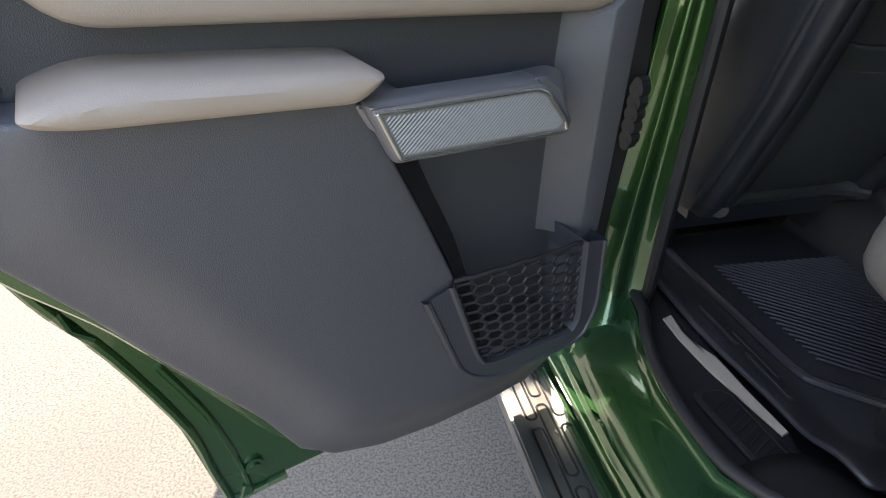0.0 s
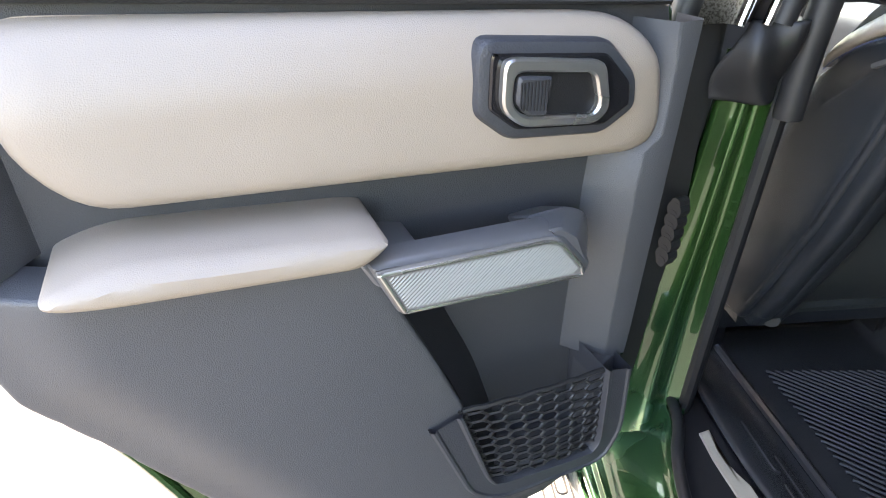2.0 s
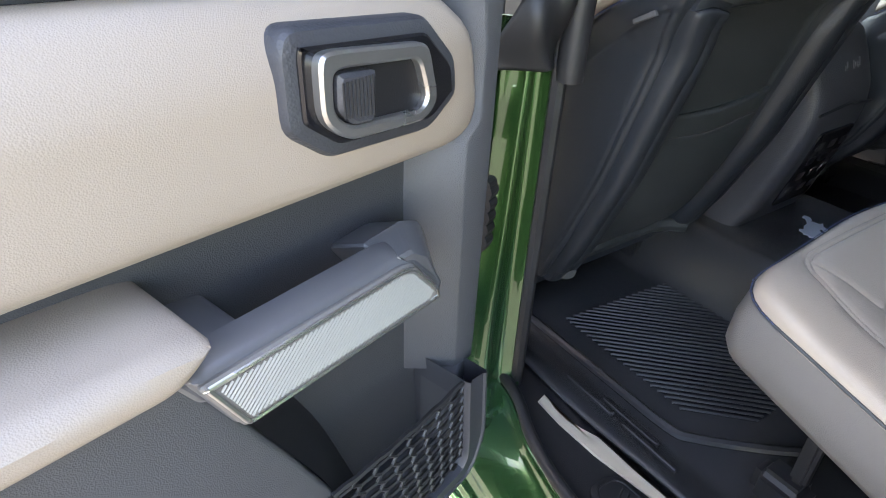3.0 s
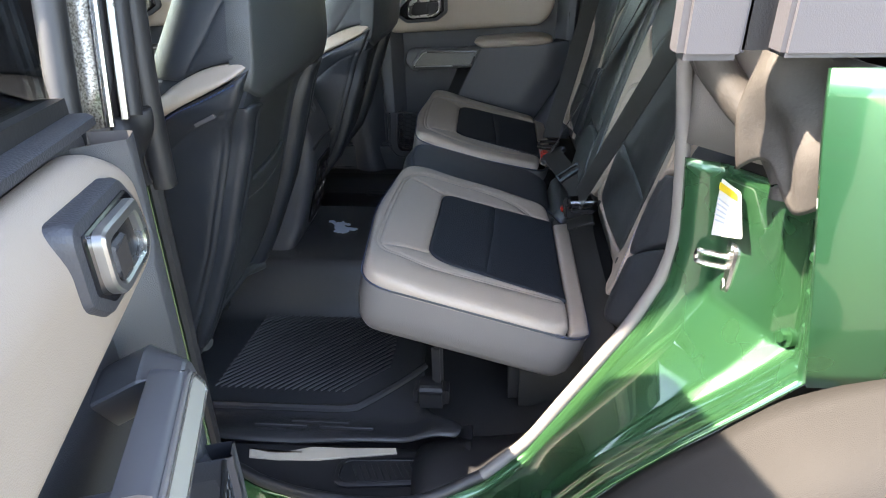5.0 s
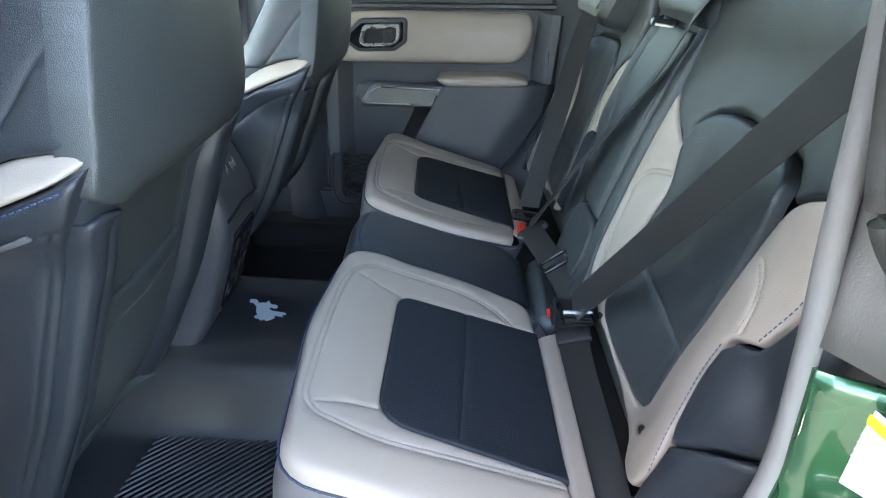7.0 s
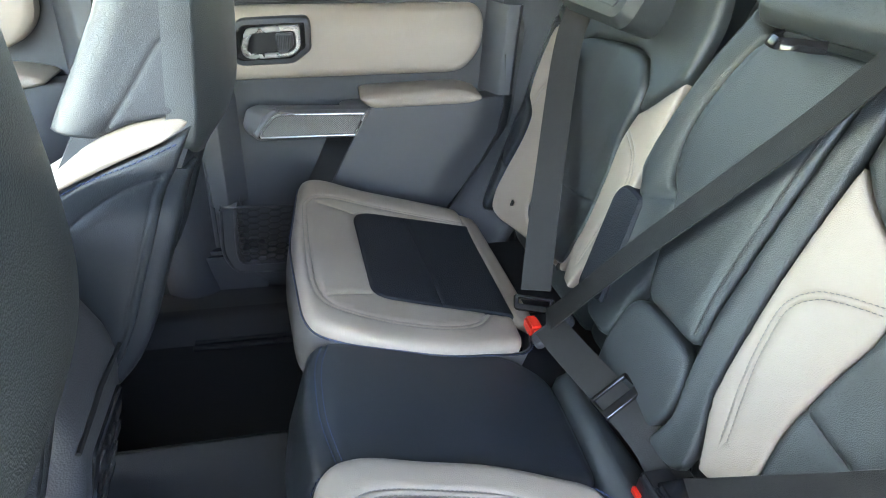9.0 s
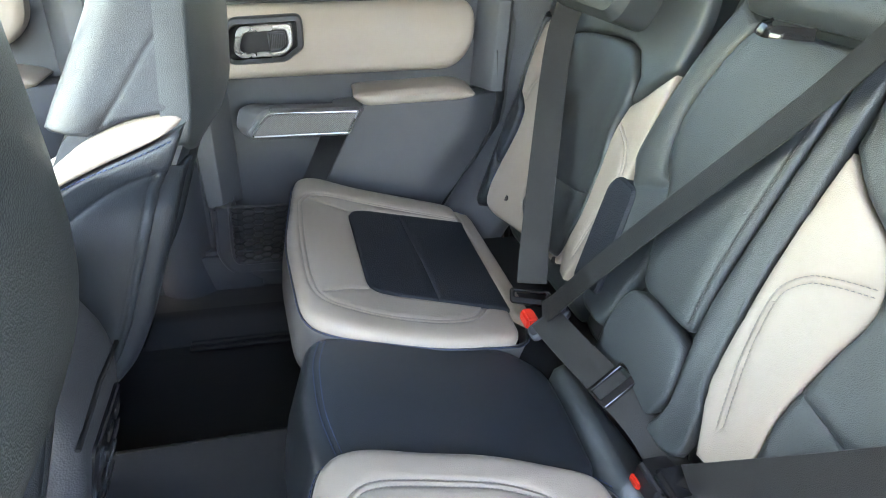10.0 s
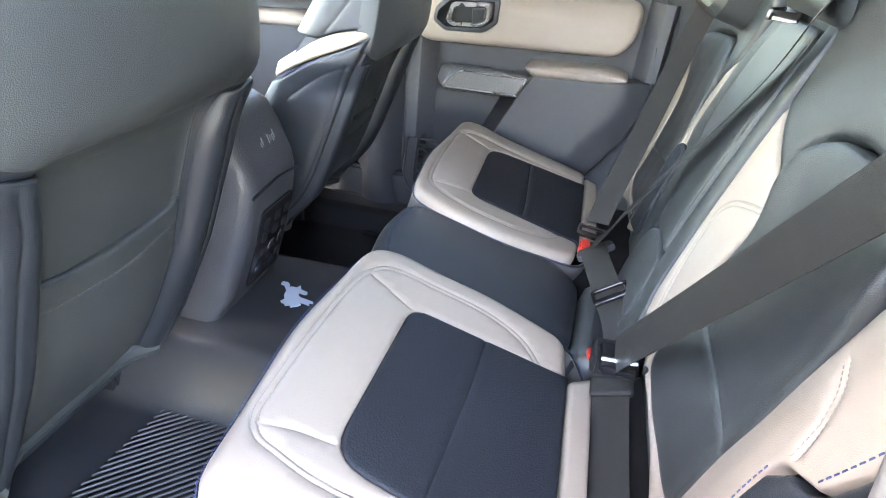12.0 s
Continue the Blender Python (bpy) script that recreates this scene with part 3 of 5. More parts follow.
part("outer_rail", block((-0.930, -0.12, 0.470), (-0.905, 1.55, 0.503), 0.004), ALLOY, board, "bright metal edge rail")
for k in range(9):
    y0 = -0.05 + k * 0.17
    for x in (-0.892, -0.868, -0.842):
        off = 0.05 if abs(x + 0.868) < 0.01 else 0.0
        part("tread_strip", tube([Vector((u, v, 0.4965)) for u, v in rnd([(x - 0.009, y0 + off), (x + 0.009, y0 + off), (x + 0.009, y0 + off + 0.15), (x - 0.009, y0 + off + 0.15)], 0.009)], 0.0022, 6, closed=True), BLACK, board)
for y in (0.0, 0.7, 1.4):
    part("bracket", block((-0.86, y, 0.44), (-0.74, y + 0.05, 0.47), 0.005), BLACK, board)

# floor, tunnel, far sill, rear bulkhead, roof and far side structure
def floorpan(a, b):
    x = lerp(-0.62, 0.62, a)
    y = lerp(1.55, -0.34, b)
    hump = max(0.0, 1 - (abs(x) / 0.20) ** 4) if abs(x) < 0.20 else 0.0
    return Vector((x, y, 0.612 + 0.125 * hump + (0.10 * max(0, (-0.12 - y) / 0.22))))


thicken(part("floor_carpet", sheet(floorpan, 48, 20), CARPET, car, "black carpet"), 0.01)
part("far_sill_trim", block((0.60, -0.30, 0.62), (0.72, 1.55, 0.662), 0.012), STEPWALL, car)


def fartrim(a, b):
    z = lerp(0.62, 1.80, a)
    y = lerp(0.43, 0.285 + 0.03 * max(0, z - 1.0), b)
    return Vector((0.735 - 0.05 * math.sin(math.pi * min(1, b * 1.1)) - 0.03 * max(0, 0.85 - z), y + max(0, 0.75 - z) * -0.3 * b, z))


thicken(part("far_pillar_trim", sheet(fartrim, 24, 10), PANELDARK, car, "grey plastic pillar trim"), 0.006)


def farrear(a, b):
    z = lerp(0.72, 1.80, a)
    edge = table([(0.72, 0.60, -0.13), (0.80, 0.66, -0.20), (0.92, 0.70, -0.29), (1.05, 0.742, -0.352), (1.25, 0.755, -0.345), (1.80, 0.72, -0.30)], z)
    x = lerp(edge[0], edge[0] - 0.11, b)
    return Vector((x + 0.0, edge[1] - 0.03 * b - 0.09 * b * b + 0.014 * math.sin(math.pi * b), z))


thicken(part("far_rear_trim", sheet(farrear, 30, 10), PANELDARK, car, "grey plastic rear pillar trim"), 0.006)
part("bulkhead", block((-0.74, -0.62, 0.55), (0.74, -0.58, 1.36), 0.01), CARPET, car)
part("far_seat_side_trim", block((0.56, -0.59, 0.58), (0.745, -0.350, 1.02), 0.01), CARPET, car)
part("cargo_floor", block((-0.74, -1.60, 0.80), (0.74, -0.60, 0.84), 0.01), CARPET, car)
part("tailgate", block((-0.86, -1.66, 0.55), (0.86, -1.60, 1.36), 0.01), GREEN, car)
part("roof", block((-0.86, -1.66, 1.80), (0.86, 1.46, 1.86), 0.02), HARDTOP, car)
tagged(part("headliner", block((-0.72, -1.60, 1.785), (0.72, 1.10, 1.797), 0.004), HEADLINER, car), "grey fabric headliner")
part("rear_glass", block((-0.76, -1.655, 1.36), (0.76, -1.645, 1.80), 0.0), TINT, car, "tinted rear glass")
for sx in (-1, 1):
    part("rear_side_glass", block((sx * 0.862 - 0.004, -1.52, 1.36), (sx * 0.862 + 0.004, -0.80, 1.80), 0.0), TINT, car, "tinted rear side glass")
bm = bmesh.new()
bridge(bm, [[Vector((-0.70, 1.60, 1.215)), Vector((0.70, 1.60, 1.215))], [Vector((-0.66, 1.44, 1.80)), Vector((0.66, 1.44, 1.80))]], closed=False)
thicken(part("windscreen", bm, CLEAR, car, "clear windscreen"), 0.006)
part("dashboard", block((-0.74, 1.30, 0.75), (0.74, 1.62, 1.22), 0.05, seg=3), PANELDARK, car)
part("bonnet", block((-0.85, 1.62, 0.95), (0.85, 2.9, 1.22), 0.06, seg=3), GREEN, car)
part("front_wall", block((-0.74, 1.58, 0.55), (0.74, 1.62, 1.20), 0.0), BLACK, car)
for sx in (-1, 1):
    part("front_pillar", tube([(sx * 0.74, 1.58, 1.2), (sx * 0.70, 1.42, 1.80)], 0.035, 8), GREEN, car)
    part("rear_corner_post", block((sx * 0.80 - 0.05, -1.64, 1.36), (sx * 0.80 + 0.05, -1.50, 1.80), 0.01), HARDTOP, car)
part("far_hard_top_side", block((0.845, -0.75, 1.362), (0.885, -0.335, 1.80), 0.008), HARDTOP, car)
part("far_side_inner", block((0.80, 0.30, 0.45), (0.84, 1.62, 1.25), 0.0), PANELDARK, car)
part("far_sill_corner", block((0.70, 0.18, 0.50), (0.80, 0.47, 0.76), 0.01), PANELDARK, car)
part("far_middle_pillar", block((0.745, 0.27, 0.55), (0.83, 0.45, 1.80), 0.012), GREEN, car)
part("far_front_pillar_upper", block((0.70, 0.30, 1.30), (0.76, 0.44, 1.80), 0.012), PANELDARK, car)


# ---- doors ----
def build_door(name, to, label, at, near=False, detail=True, front=False):
    """A door with its inside trim. to maps (u, v, w): u from hinge to free end, v height, w towards the cabin."""
    d = thing(name, at, label, "car door", "car doors")
    top = lambda u: 1.310 + 0.072 * u
    # green shell
    shell = rnd([(-0.054, top(0)), (-0.040, 0.86), (-0.034, 0.70), (-0.010, 0.60), (0.08, 0.585), (0.30, 0.585), (0.41, 0.618), (0.458, 0.655), (0.52, 0.77), (0.60, 0.906), (0.668, 0.99), (0.692, 1.08), (0.692, top(0.69))], 0.03, 3)
    part("door_shell", pad(shell, [(0, -0.125), (0, -0.088), (0.004, -0.083), (0.014, -0.081)], to), GREEN if near else RUBBER, d, "metallic green painted door frame" if near else "dark door frame edge")
    skin = rnd([(-0.03, top(0)), (-0.03, 0.54), (0.44, 0.525), (0.541, 0.522), (0.566, 0.69), (0.615, 0.835), (0.66, 0.93), (0.70, 1.05), (0.705, top(0.7))], [0.01, 0.01, 0.0, 0.0, 0.03, 0.03, 0.03, 0.03, 0.01], 3)
    bm = pad(skin, [(0, -0.155), (0, -0.148), (0.010, -0.146), (0.014, -0.128)], to)
    part("door_skin", bm, GREEN, d, "metallic green outer skin")
    if detail and near:
        for line, r in (([(0.70, 1.05), (0.66, 0.93), (0.615, 0.835), (0.566, 0.69), (0.553, 0.60), (0.541, 0.524)], 0.006), ([(0.541, 0.524), (0.50, 0.526), (0.46, 0.528)], 0.006), ([(0.575, 0.80), (0.540, 0.70), (0.520, 0.60), (0.514, 0.545)], 0.0045)):
            inner = [to(u - 0.010, v + 0.004, -0.127) for u, v in curve2(line, 4)]
            part("flange_rib", tube(inner, r, 8), GREEN, d)
        bm = tube([to(0.490, 0.580, -0.132), to(0.490, 0.580, -0.122)], 0.013, 14)
        tube([to(0.490, 0.580, -0.123), to(0.490, 0.580, -0.119)], 0.007, 12, bm)
        part("grommet", bm, GREEN, d)
        part("flange_notch", pad(rnd([(0.520, 0.530), (0.500, 0.530), (0.500, 0.548), (0.512, 0.552)], 0.004, 2), [(0, -0.130), (0, -0.122), (0.002, -0.120)], to), GREEN, d)
    # base of the trim; its darker colour carries the shade of the recess
    base = rnd([(-0.046, top(0) - 0.002), (-0.030, 0.87), (-0.022, 0.71), (0.0, 0.655), (0.05, 0.625), (0.12, 0.608), (0.273, 0.606), (0.40, 0.640), (0.444, 0.680), (0.478, 0.752), (0.558, 0.884), (0.624, 0.987), (0.652, 1.035), (0.668, 1.10), (0.672, top(0.67) - 0.002)], 0.02, 2)
    part("trim_panel", pad(base, [(0, -0.090), (0, -0.084), (0.004, -0.079), (0.010, -0.078)], to), RECESS, d, "grey grained plastic trim, darkened for recess shade")
    # raised lower panel with its sloping rim
    pairs = [((.667, 1.148), (.575, 1.128)), ((.665, 1.10), (.577, 1.075)), ((.650, 1.03), (.570, 1.03)), ((.600, .955), (.535, .975)), ((.558, .884), (.490, .920)), ((.512, .810), (.448, .850)),
             ((.476, .752), (.412, .780)), ((.442, .682), (.375, .715)), ((.40, .645), (.335, .675)), ((.335, .622), (.285, .660)), ((.25, .611), (.225, .652)), ((.15, .611), (.14, .652)),
             ((.085, .619), (.08, .660)), ((.035, .648), (.040, .685)), ((.002, .675), (.018, .712)), ((-.016, .750), (.004, .765)), ((-.018, .868), (.002, .868))]
    rim_line = [a for a, b in pairs]
    edge_top = [(.036, .868), (.038, .742), (.192, .750), (.236, .888), (.270, .970), (.312, 1.062), (.345, 1.128)]
    swell = lambda u, v: -0.031 + 0.029 * smoothstep(0.0, 0.088, float(near_line(np.array([[u, v]]), rim_line)[0]))
    bm, _ = patch(rim_line + edge_top, to, swell, 0.016, 0.006, 0.005, skirt=0.05)
    part("lower_panel", bm, PANEL, d, sharp=60)
    # sloping wall where the lower panel steps back beside the pocket, its shade put into the colour
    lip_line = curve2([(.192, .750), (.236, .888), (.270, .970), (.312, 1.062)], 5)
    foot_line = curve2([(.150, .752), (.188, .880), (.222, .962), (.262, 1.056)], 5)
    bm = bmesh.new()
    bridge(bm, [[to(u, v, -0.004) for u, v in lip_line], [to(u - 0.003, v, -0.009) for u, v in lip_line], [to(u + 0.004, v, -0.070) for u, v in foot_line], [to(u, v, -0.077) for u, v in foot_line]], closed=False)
    part("step_wall", bm, STEPWALL, d, "smooth sloping step, darkened for shade", sharp=60)
    # ridge down the hinge side
    bm = bmesh.new()
    rows = ((0.862, 0.056, 0.017, -0.024), (0.90, 0.055, 0.0165, -0.027), (1.0, 0.052, 0.014, -0.032), (1.10, 0.050, 0.012, -0.037), (1.158, 0.046, 0.010, -0.040), (1.175, 0.020, -0.012, -0.041), (1.25, 0.010, -0.014, -0.044), (1.295, 0.010, -0.010, -0.046))
    bridge(bm, [[to(l, v, -0.080), to(r_, v, -0.030), to(r_ - 0.004, v, -0.028), to(e + 0.006, v, -0.029), to(e, v, -0.036), to(e - 0.001, v, -0.075)] for v, l, r_, e in rows], closed=False)
    part("hinge_side_ridge", bm, PANEL, d)
    # proud rim along the free edge
    bm = bmesh.new()
    prof = [(0.600, -0.080), (0.634, -0.022), (0.640, -0.018), (0.662, -0.018), (0.671, -0.030), (0.672, -0.056)]
    bridge(bm, [[to(u + sh, v, w) for u, w in prof] for v, sh in ((1.148, 0.0), (1.20, 0.0), (1.30, 0.001), (1.342, 0.001))], closed=False)
    part("free_edge_rim", bm, PANEL, d)
    # rim of the top edge
    part("belt_rail", pad(rnd([(-0.024, top(0) - 0.004), (0.672, top(0.67) - 0.004), (0.672, top(0.67) + 0.012), (-0.024, top(0) + 0.012)], 0.005, 2), [(0, -0.13), (0, -0.062), (0.004, -0.056)], to, steps=(0.5,)), PANELDARK, d)
    part("belt_seal", pad([(-0.02, top(0) + 0.010), (0.66, top(0.66) + 0.010), (0.66, top(0.66) + 0.028), (-0.02, top(0) + 0.028)], [(0, -0.105), (0, -0.078)], to, steps=(0.5,)), RUBBER, d, "black rubber belt seal")
    # upper beige pad, rolling back at its top
    up = rnd([(0.014, 1.156), (0.550, 1.195), (0.590, 1.247), (0.590, 1.318), (0.570, 1.338), (0.10, 1.310), (0.045, 1.303), (0.002, 1.267), (-0.012, 1.178)], [0.03, 0.03, 0.04, 0.02, 0.02, 0.05, 0.04, 0.03, 0.03], 4)
    roll = lambda u, v: -0.028 * max(0.0, (v - 0.03 * u - 1.255) / 0.06) ** 1.6 - 0.010 * max(0.0, (1.20 - v) / 0.05) ** 2
    flat_to = to
    to = lambda u, v, w: flat_to(u, v, w + 0.012)
    part("upper_pad", pad(up, [(0, -0.080), (0, -0.050), (0.004, -0.043), (0.012, -0.039)], to, roll, steps=(0.9, 0.8, 0.7, 0.6, 0.5, 0.35, 0.2)), BEIGE, d, "soft beige padded insert")
    # latch bezel
    pad_to = to
    to = lambda u, v, w: pad_to(u + 0.012, v, w)
    bz = rnd([(0.066, 1.288), (0.200, 1.300), (0.208, 1.288), (0.209, 1.232), (0.172, 1.203), (0.062, 1.193), (0.024, 1.216), (0.028, 1.250)], 0.010, 3)
    inner = [(0.082, 1.266), (0.184, 1.277), (0.188, 1.272), (0.188, 1.234), (0.168, 1.219), (0.082, 1.211), (0.064, 1.226), (0.068, 1.252)]
    bezel = part("latch_bezel", pad(bz, [(0, -0.055), (0, -0.038), (0.003, -0.033), (0.008, -0.031)], to), PANELDARK, d, "dark plastic latch surround")
    part("bezel_face", pad(inset(bz, 0.012), [(0, -0.032), (0, -0.0295), (0.002, -0.028)], to), GLOSSBLACK, bezel)
    co = rnd([(0.078, 1.272), (0.178, 1.284), (0.187, 1.280), (0.188, 1.238), (0.166, 1.219), (0.082, 1.211), (0.066, 1.224)], 0.012, 4)
    ci = rnd([(0.090, 1.262), (0.170, 1.271), (0.176, 1.267), (0.177, 1.241), (0.163, 1.229), (0.088, 1.221), (0.080, 1.230)], 0.008, 4)
    part("latch_ring", frame_piece(co, ci, (-0.032, -0.019, 0.0022), to), SILVER, bezel, "satin silver ring")
    part("latch_cup", pad(ci, [(0, -0.0272), (0.001, -0.0268)], to), BLACK, bezel)
    lever = part("latch_lever", pad(rnd([(0.136, 1.264), (0.172, 1.268), (0.174, 1.243), (0.160, 1.229), (0.140, 1.227)], 0.004, 2), [(0, -0.027), (0, -0.021), (0.003, -0.018)], to), PANELDARK, bezel)
    if detail:
        bm = bmesh.new()
        for k in range(9):
            u = 0.142 + k * 0.0035
            tube([to(u, 1.233 + 0.0005 * k, -0.0178), to(u, 1.262, -0.0178)], 0.0008, 4, bm)
        part("lever_ribs", bm, BLACK, lever)
    to = flat_to
    # armrest
    arm = rnd([(0.333, 1.128), (0.350, 1.120), (0.556, 1.136), (0.590, 1.143), (0.594, 1.154), (0.545, 1.168), (0.335, 1.149), (0.316, 1.142)], [0.02, 0.012, 0.02, 0.02, 0.02, 0.03, 0.02, 0.015], 4)
    bm, _ = patch(arm, to, lambda u, v: 0.022 - 0.75 * max(0, v - 1.142 - 0.05 * (u - 0.33)), 0.010, 0.012, 0.012, skirt=0.09)
    part("armrest", bm, BEIGE, d, "beige padded armrest")
    # pull handle
    face = rnd([(0.337, 1.113), (0.312, 1.057), (0.100, 1.046), (0.104, 1.064), (0.134, 1.101), (0.150, 1.107)], 0.006, 3)
    pull = part("pull_handle", pad(rnd([(0.342, 1.118), (0.312, 1.052), (0.098, 1.040), (0.088, 1.058), (0.128, 1.106), (0.145, 1.112), (0.29, 1.116)], 0.008, 3), [(0, -0.022), (0, 0.004), (0.003, 0.009), (0.008, 0.012)], to), SATIN, d, "grey pull handle")
    part("pull_root", pad(rnd([(0.347, 1.116), (0.332, 1.088), (0.296, 1.082), (0.272, 1.106), (0.300, 1.113)], [0.006, 0.006, 0.012, 0.012, 0.02], 4), [(0, -0.078), (0, 0.002), (0.003, 0.005)], to), SATIN, pull)
    part("pull_face", pad(face, [(0, 0.011), (0, 0.0135), (0.002, 0.0155)], to), TRIMGREY, pull, "silver finely ribbed facing")
    fin = inset(face, 0.008)
    part("pull_frame", tube([to(u, v, 0.0152) for u, v in inset(face, 0.004)], 0.0021, 8, closed=True), SILVER, pull)
    bm = bmesh.new()
    if detail:
        for k in range(70):
            u0 = 0.100 + k * 0.0052
            run = [(u0 - 0.75 * t * 0.0004, 1.045 + 0.66 * t * 0.0004) for t in range(300)]
            run = [p for p in run if inside(fin, *p)]
            if len(run) > 12:
                tube([to(*run[0], 0.0155), to(*run[-1], 0.0155)], 0.0013, 5, bm)
        part("pull_ribs", bm, SILVERPANEL, pull)
    bm = bmesh.new()
    outer_end = rnd([(0.152, 1.108), (0.100, 1.110), (0.074, 1.098), (0.064, 1.060), (0.078, 1.038), (0.104, 1.036)], 0.010, 3)
    inner_end = rnd([(0.150, 1.112), (0.132, 1.112), (0.112, 1.098), (0.096, 1.064), (0.094, 1.046), (0.104, 1.040)], 0.005, 3)
    vs = bridge(bm, [[to(u, v - 0.02, -0.080) for u, v in outer_end], [to(u, v, -0.034) for u, v in outer_end], [to(u, v, -0.030) for u, v in inset(outer_end, 0.002)], [to(u, v, 0.007) for u, v in inner_end], [to(u, v, 0.010) for u, v in inset(inner_end, 0.003)]])
    bm.faces.new(vs[-1])
    part("pull_end", bm, SATIN, pull)
    # map pocket: frame, net
    def open_round(pts, rad):
        closed = rnd([tuple(p) for p in pts], [0.0] + [rad] * (len(pts) - 2) + [0.0], 4)
        return resample([(u, v, 0) for u, v in closed], 34)
    po = open_round([(0.284, 0.872), (0.232, 0.734), (0.182, 0.702), (0.020, 0.700), (-0.008, 0.752), (-0.002, 0.870)], 0.02)
    pi = open_round([(0.243, 0.886), (0.200, 0.750), (0.190, 0.738), (0.042, 0.729), (0.032, 0.745), (0.038, 0.880)], 0.012)
    bm = bmesh.new()
    shrink = lambda k: [a.lerp(b, k) for a, b in zip(po, pi)]
    line = lambda pts, w: [to(p.x, p.y, w) for p in pts]
    bridge(bm, [line(po, -0.03), line(po, 0.006), line(shrink(0.08), 0.010), line(shrink(0.16), 0.010), line(shrink(0.22), 0.0075), line(shrink(0.80), 0.0075), line(shrink(0.88), 0.0105), line(shrink(0.96), 0.0105), line(pi, 0.007), line(pi, -0.080)], closed=False)
    pocket = part("pocket_frame", bm, PANELDARK, d, "dark plastic net pocket frame")
    bm = bmesh.new()
    rows_n, cols_n = 9, 8
    net = lambda s, t: to(lerp(lerp(0.196, 0.036, s), lerp(0.240, 0.038, s), t), lerp(lerp(0.740, 0.730, s), lerp(0.884, 0.876, s), t), 0.000 + 0.006 * math.sin(math.pi * s) * math.sin(math.pi * (0.2 + 0.6 * t)))
    for c in range(-1, cols_n + 1):
        for k in range(-1, rows_n + 1):
            s0, t0 = (c + 0.5) / cols_n, (k + (0.5 if c % 2 else 0.0)) / rows_n
            fl, pl, hh = 0.34 / cols_n, 0.66 / cols_n, 0.5 / rows_n
            for p, q in (((s0 - fl, t0 + hh), (s0 + fl, t0 + hh)), ((s0 + fl, t0 + hh), (s0 + pl, t0)), ((s0 + pl, t0), (s0 + fl, t0 - hh))):
                if min(p[0], q[0]) >= -0.02 and max(p[0], q[0]) <= 1.02 and min(p[1], q[1]) >= -0.02 and max(p[1], q[1]) <= 1.03:
                    tube([net(*p), net(*q)], 0.0021, 5, bm)
    part("pocket_net", bm, RUBBER, pocket, "black elastic mesh net")
    if detail:
        bm = tube([net(k / 14, 1.0 + 0.008 * math.sin(k * 2.1)) for k in range(15)], 0.0032, 6)
        part("net_hem", bm, RUBBER, pocket)
        bm = bmesh.new()
        for k in range(9):
            tube([to(0.10 + 0.009 * k, 0.6235 + 0.0005 * k, -0.036), to(0.104 + 0.009 * k, 0.630 + 0.0005 * k, -0.033)], 0.0012, 4, bm)
        part("moulded_mark", bm, PANELDARK, d)
    # glass
    gl = pad(rnd([(-0.02, top(0)), (0.655, top(0.65)), (0.60, 1.70), (0.53, 1.80), (0.06, 1.80), (-0.015, 1.70)], 0.03, 3), [(0, -0.0955), (0, -0.0910)], to, steps=(0.5,))
    part("window_glass", gl, CLEAR if front else TINT, d, "tinted frameless side glass")
    return d


DOOR_UP = Vector((0.0072, -0.0190, 0.9998))
def door_frame(origin, along, inward):
    return lambda u, v, w: origin + along * (0.93 * u) + inward * (0.93 * w + 0.005) + DOOR_UP * (0.070 + 0.93 * v)


near_to = door_frame(Vector((-0.8573, 0.2461, 0.0042)), Vector((-0.9469, -0.3216, 0.0007)), Vector((0.3216, -0.9467, -0.0203)))
far_to = door_frame(Vector((0.6897, 0.2876, -0.0061)), Vector((-0.0616, -0.9979, -0.0185)), Vector((-0.9981, 0.0614, 0.0084)))
edge_path = lambda to: [to(u, v, -0.052) for u, v in ((0.684, 1.33), (0.686, 1.10), (0.668, 1.02), (0.60, 0.92), (0.52, 0.785), (0.45, 0.665), (0.40, 0.625))]
near_door = build_door("rear_door", near_to, "opened green rear door with grey and beige inside trim", (-1.1, 0.2, 0.55), near=True)
far_door = build_door("rear_door", far_to, "closed rear door with grey and beige inside trim", (0.75, 0, 0.55))
part("edge_seal", tube(smooth_path(edge_path(far_to), 4), 0.016, 8), RUBBER, far_door)
part("hinge_seal", tube(smooth_path([far_to(u, v, -0.050) for u, v in ((-0.052, 1.30), (-0.046, 1.05), (-0.038, 0.86), (-0.030, 0.715), (-0.012, 0.655), (0.04, 0.612), (0.12, 0.596), (0.27, 0.592), (0.40, 0.625))], 4), 0.013, 8), RUBBER, far_door)
far_front_to = lambda u, v, w: Vector((0.70 - w, 1.34 - u * 1.36, v))
build_door("front_door", far_front_to, "closed front door with grey and beige inside trim", (0.75, 0.9, 0.55), detail=False, front=True)
# stand-in front door, hidden behind the rear door, added to cast shade
FD_U, FD_N = Vector((-0.93, -0.36, 0)).normalized(), Vector((0.36, -0.93, 0)).normalized()
near_front_to = lambda u, v, w: Vector((-0.83, 1.36, v)) + FD_U * u * 1.5 + FD_N * w
build_door("front_door", near_front_to, "opened green front door, mostly unseen, added to cast shade", (-1.2, 1.2, 0.55), detail=False, front=True)
# hinges of the opened door
for z in (0.78, 1.06):
    part("door_hinge", tube([(-0.802, 0.372, z), (-0.802, 0.372, z + 0.07)], 0.012, 8), GREEN, near_door)
bm = bmesh.new()
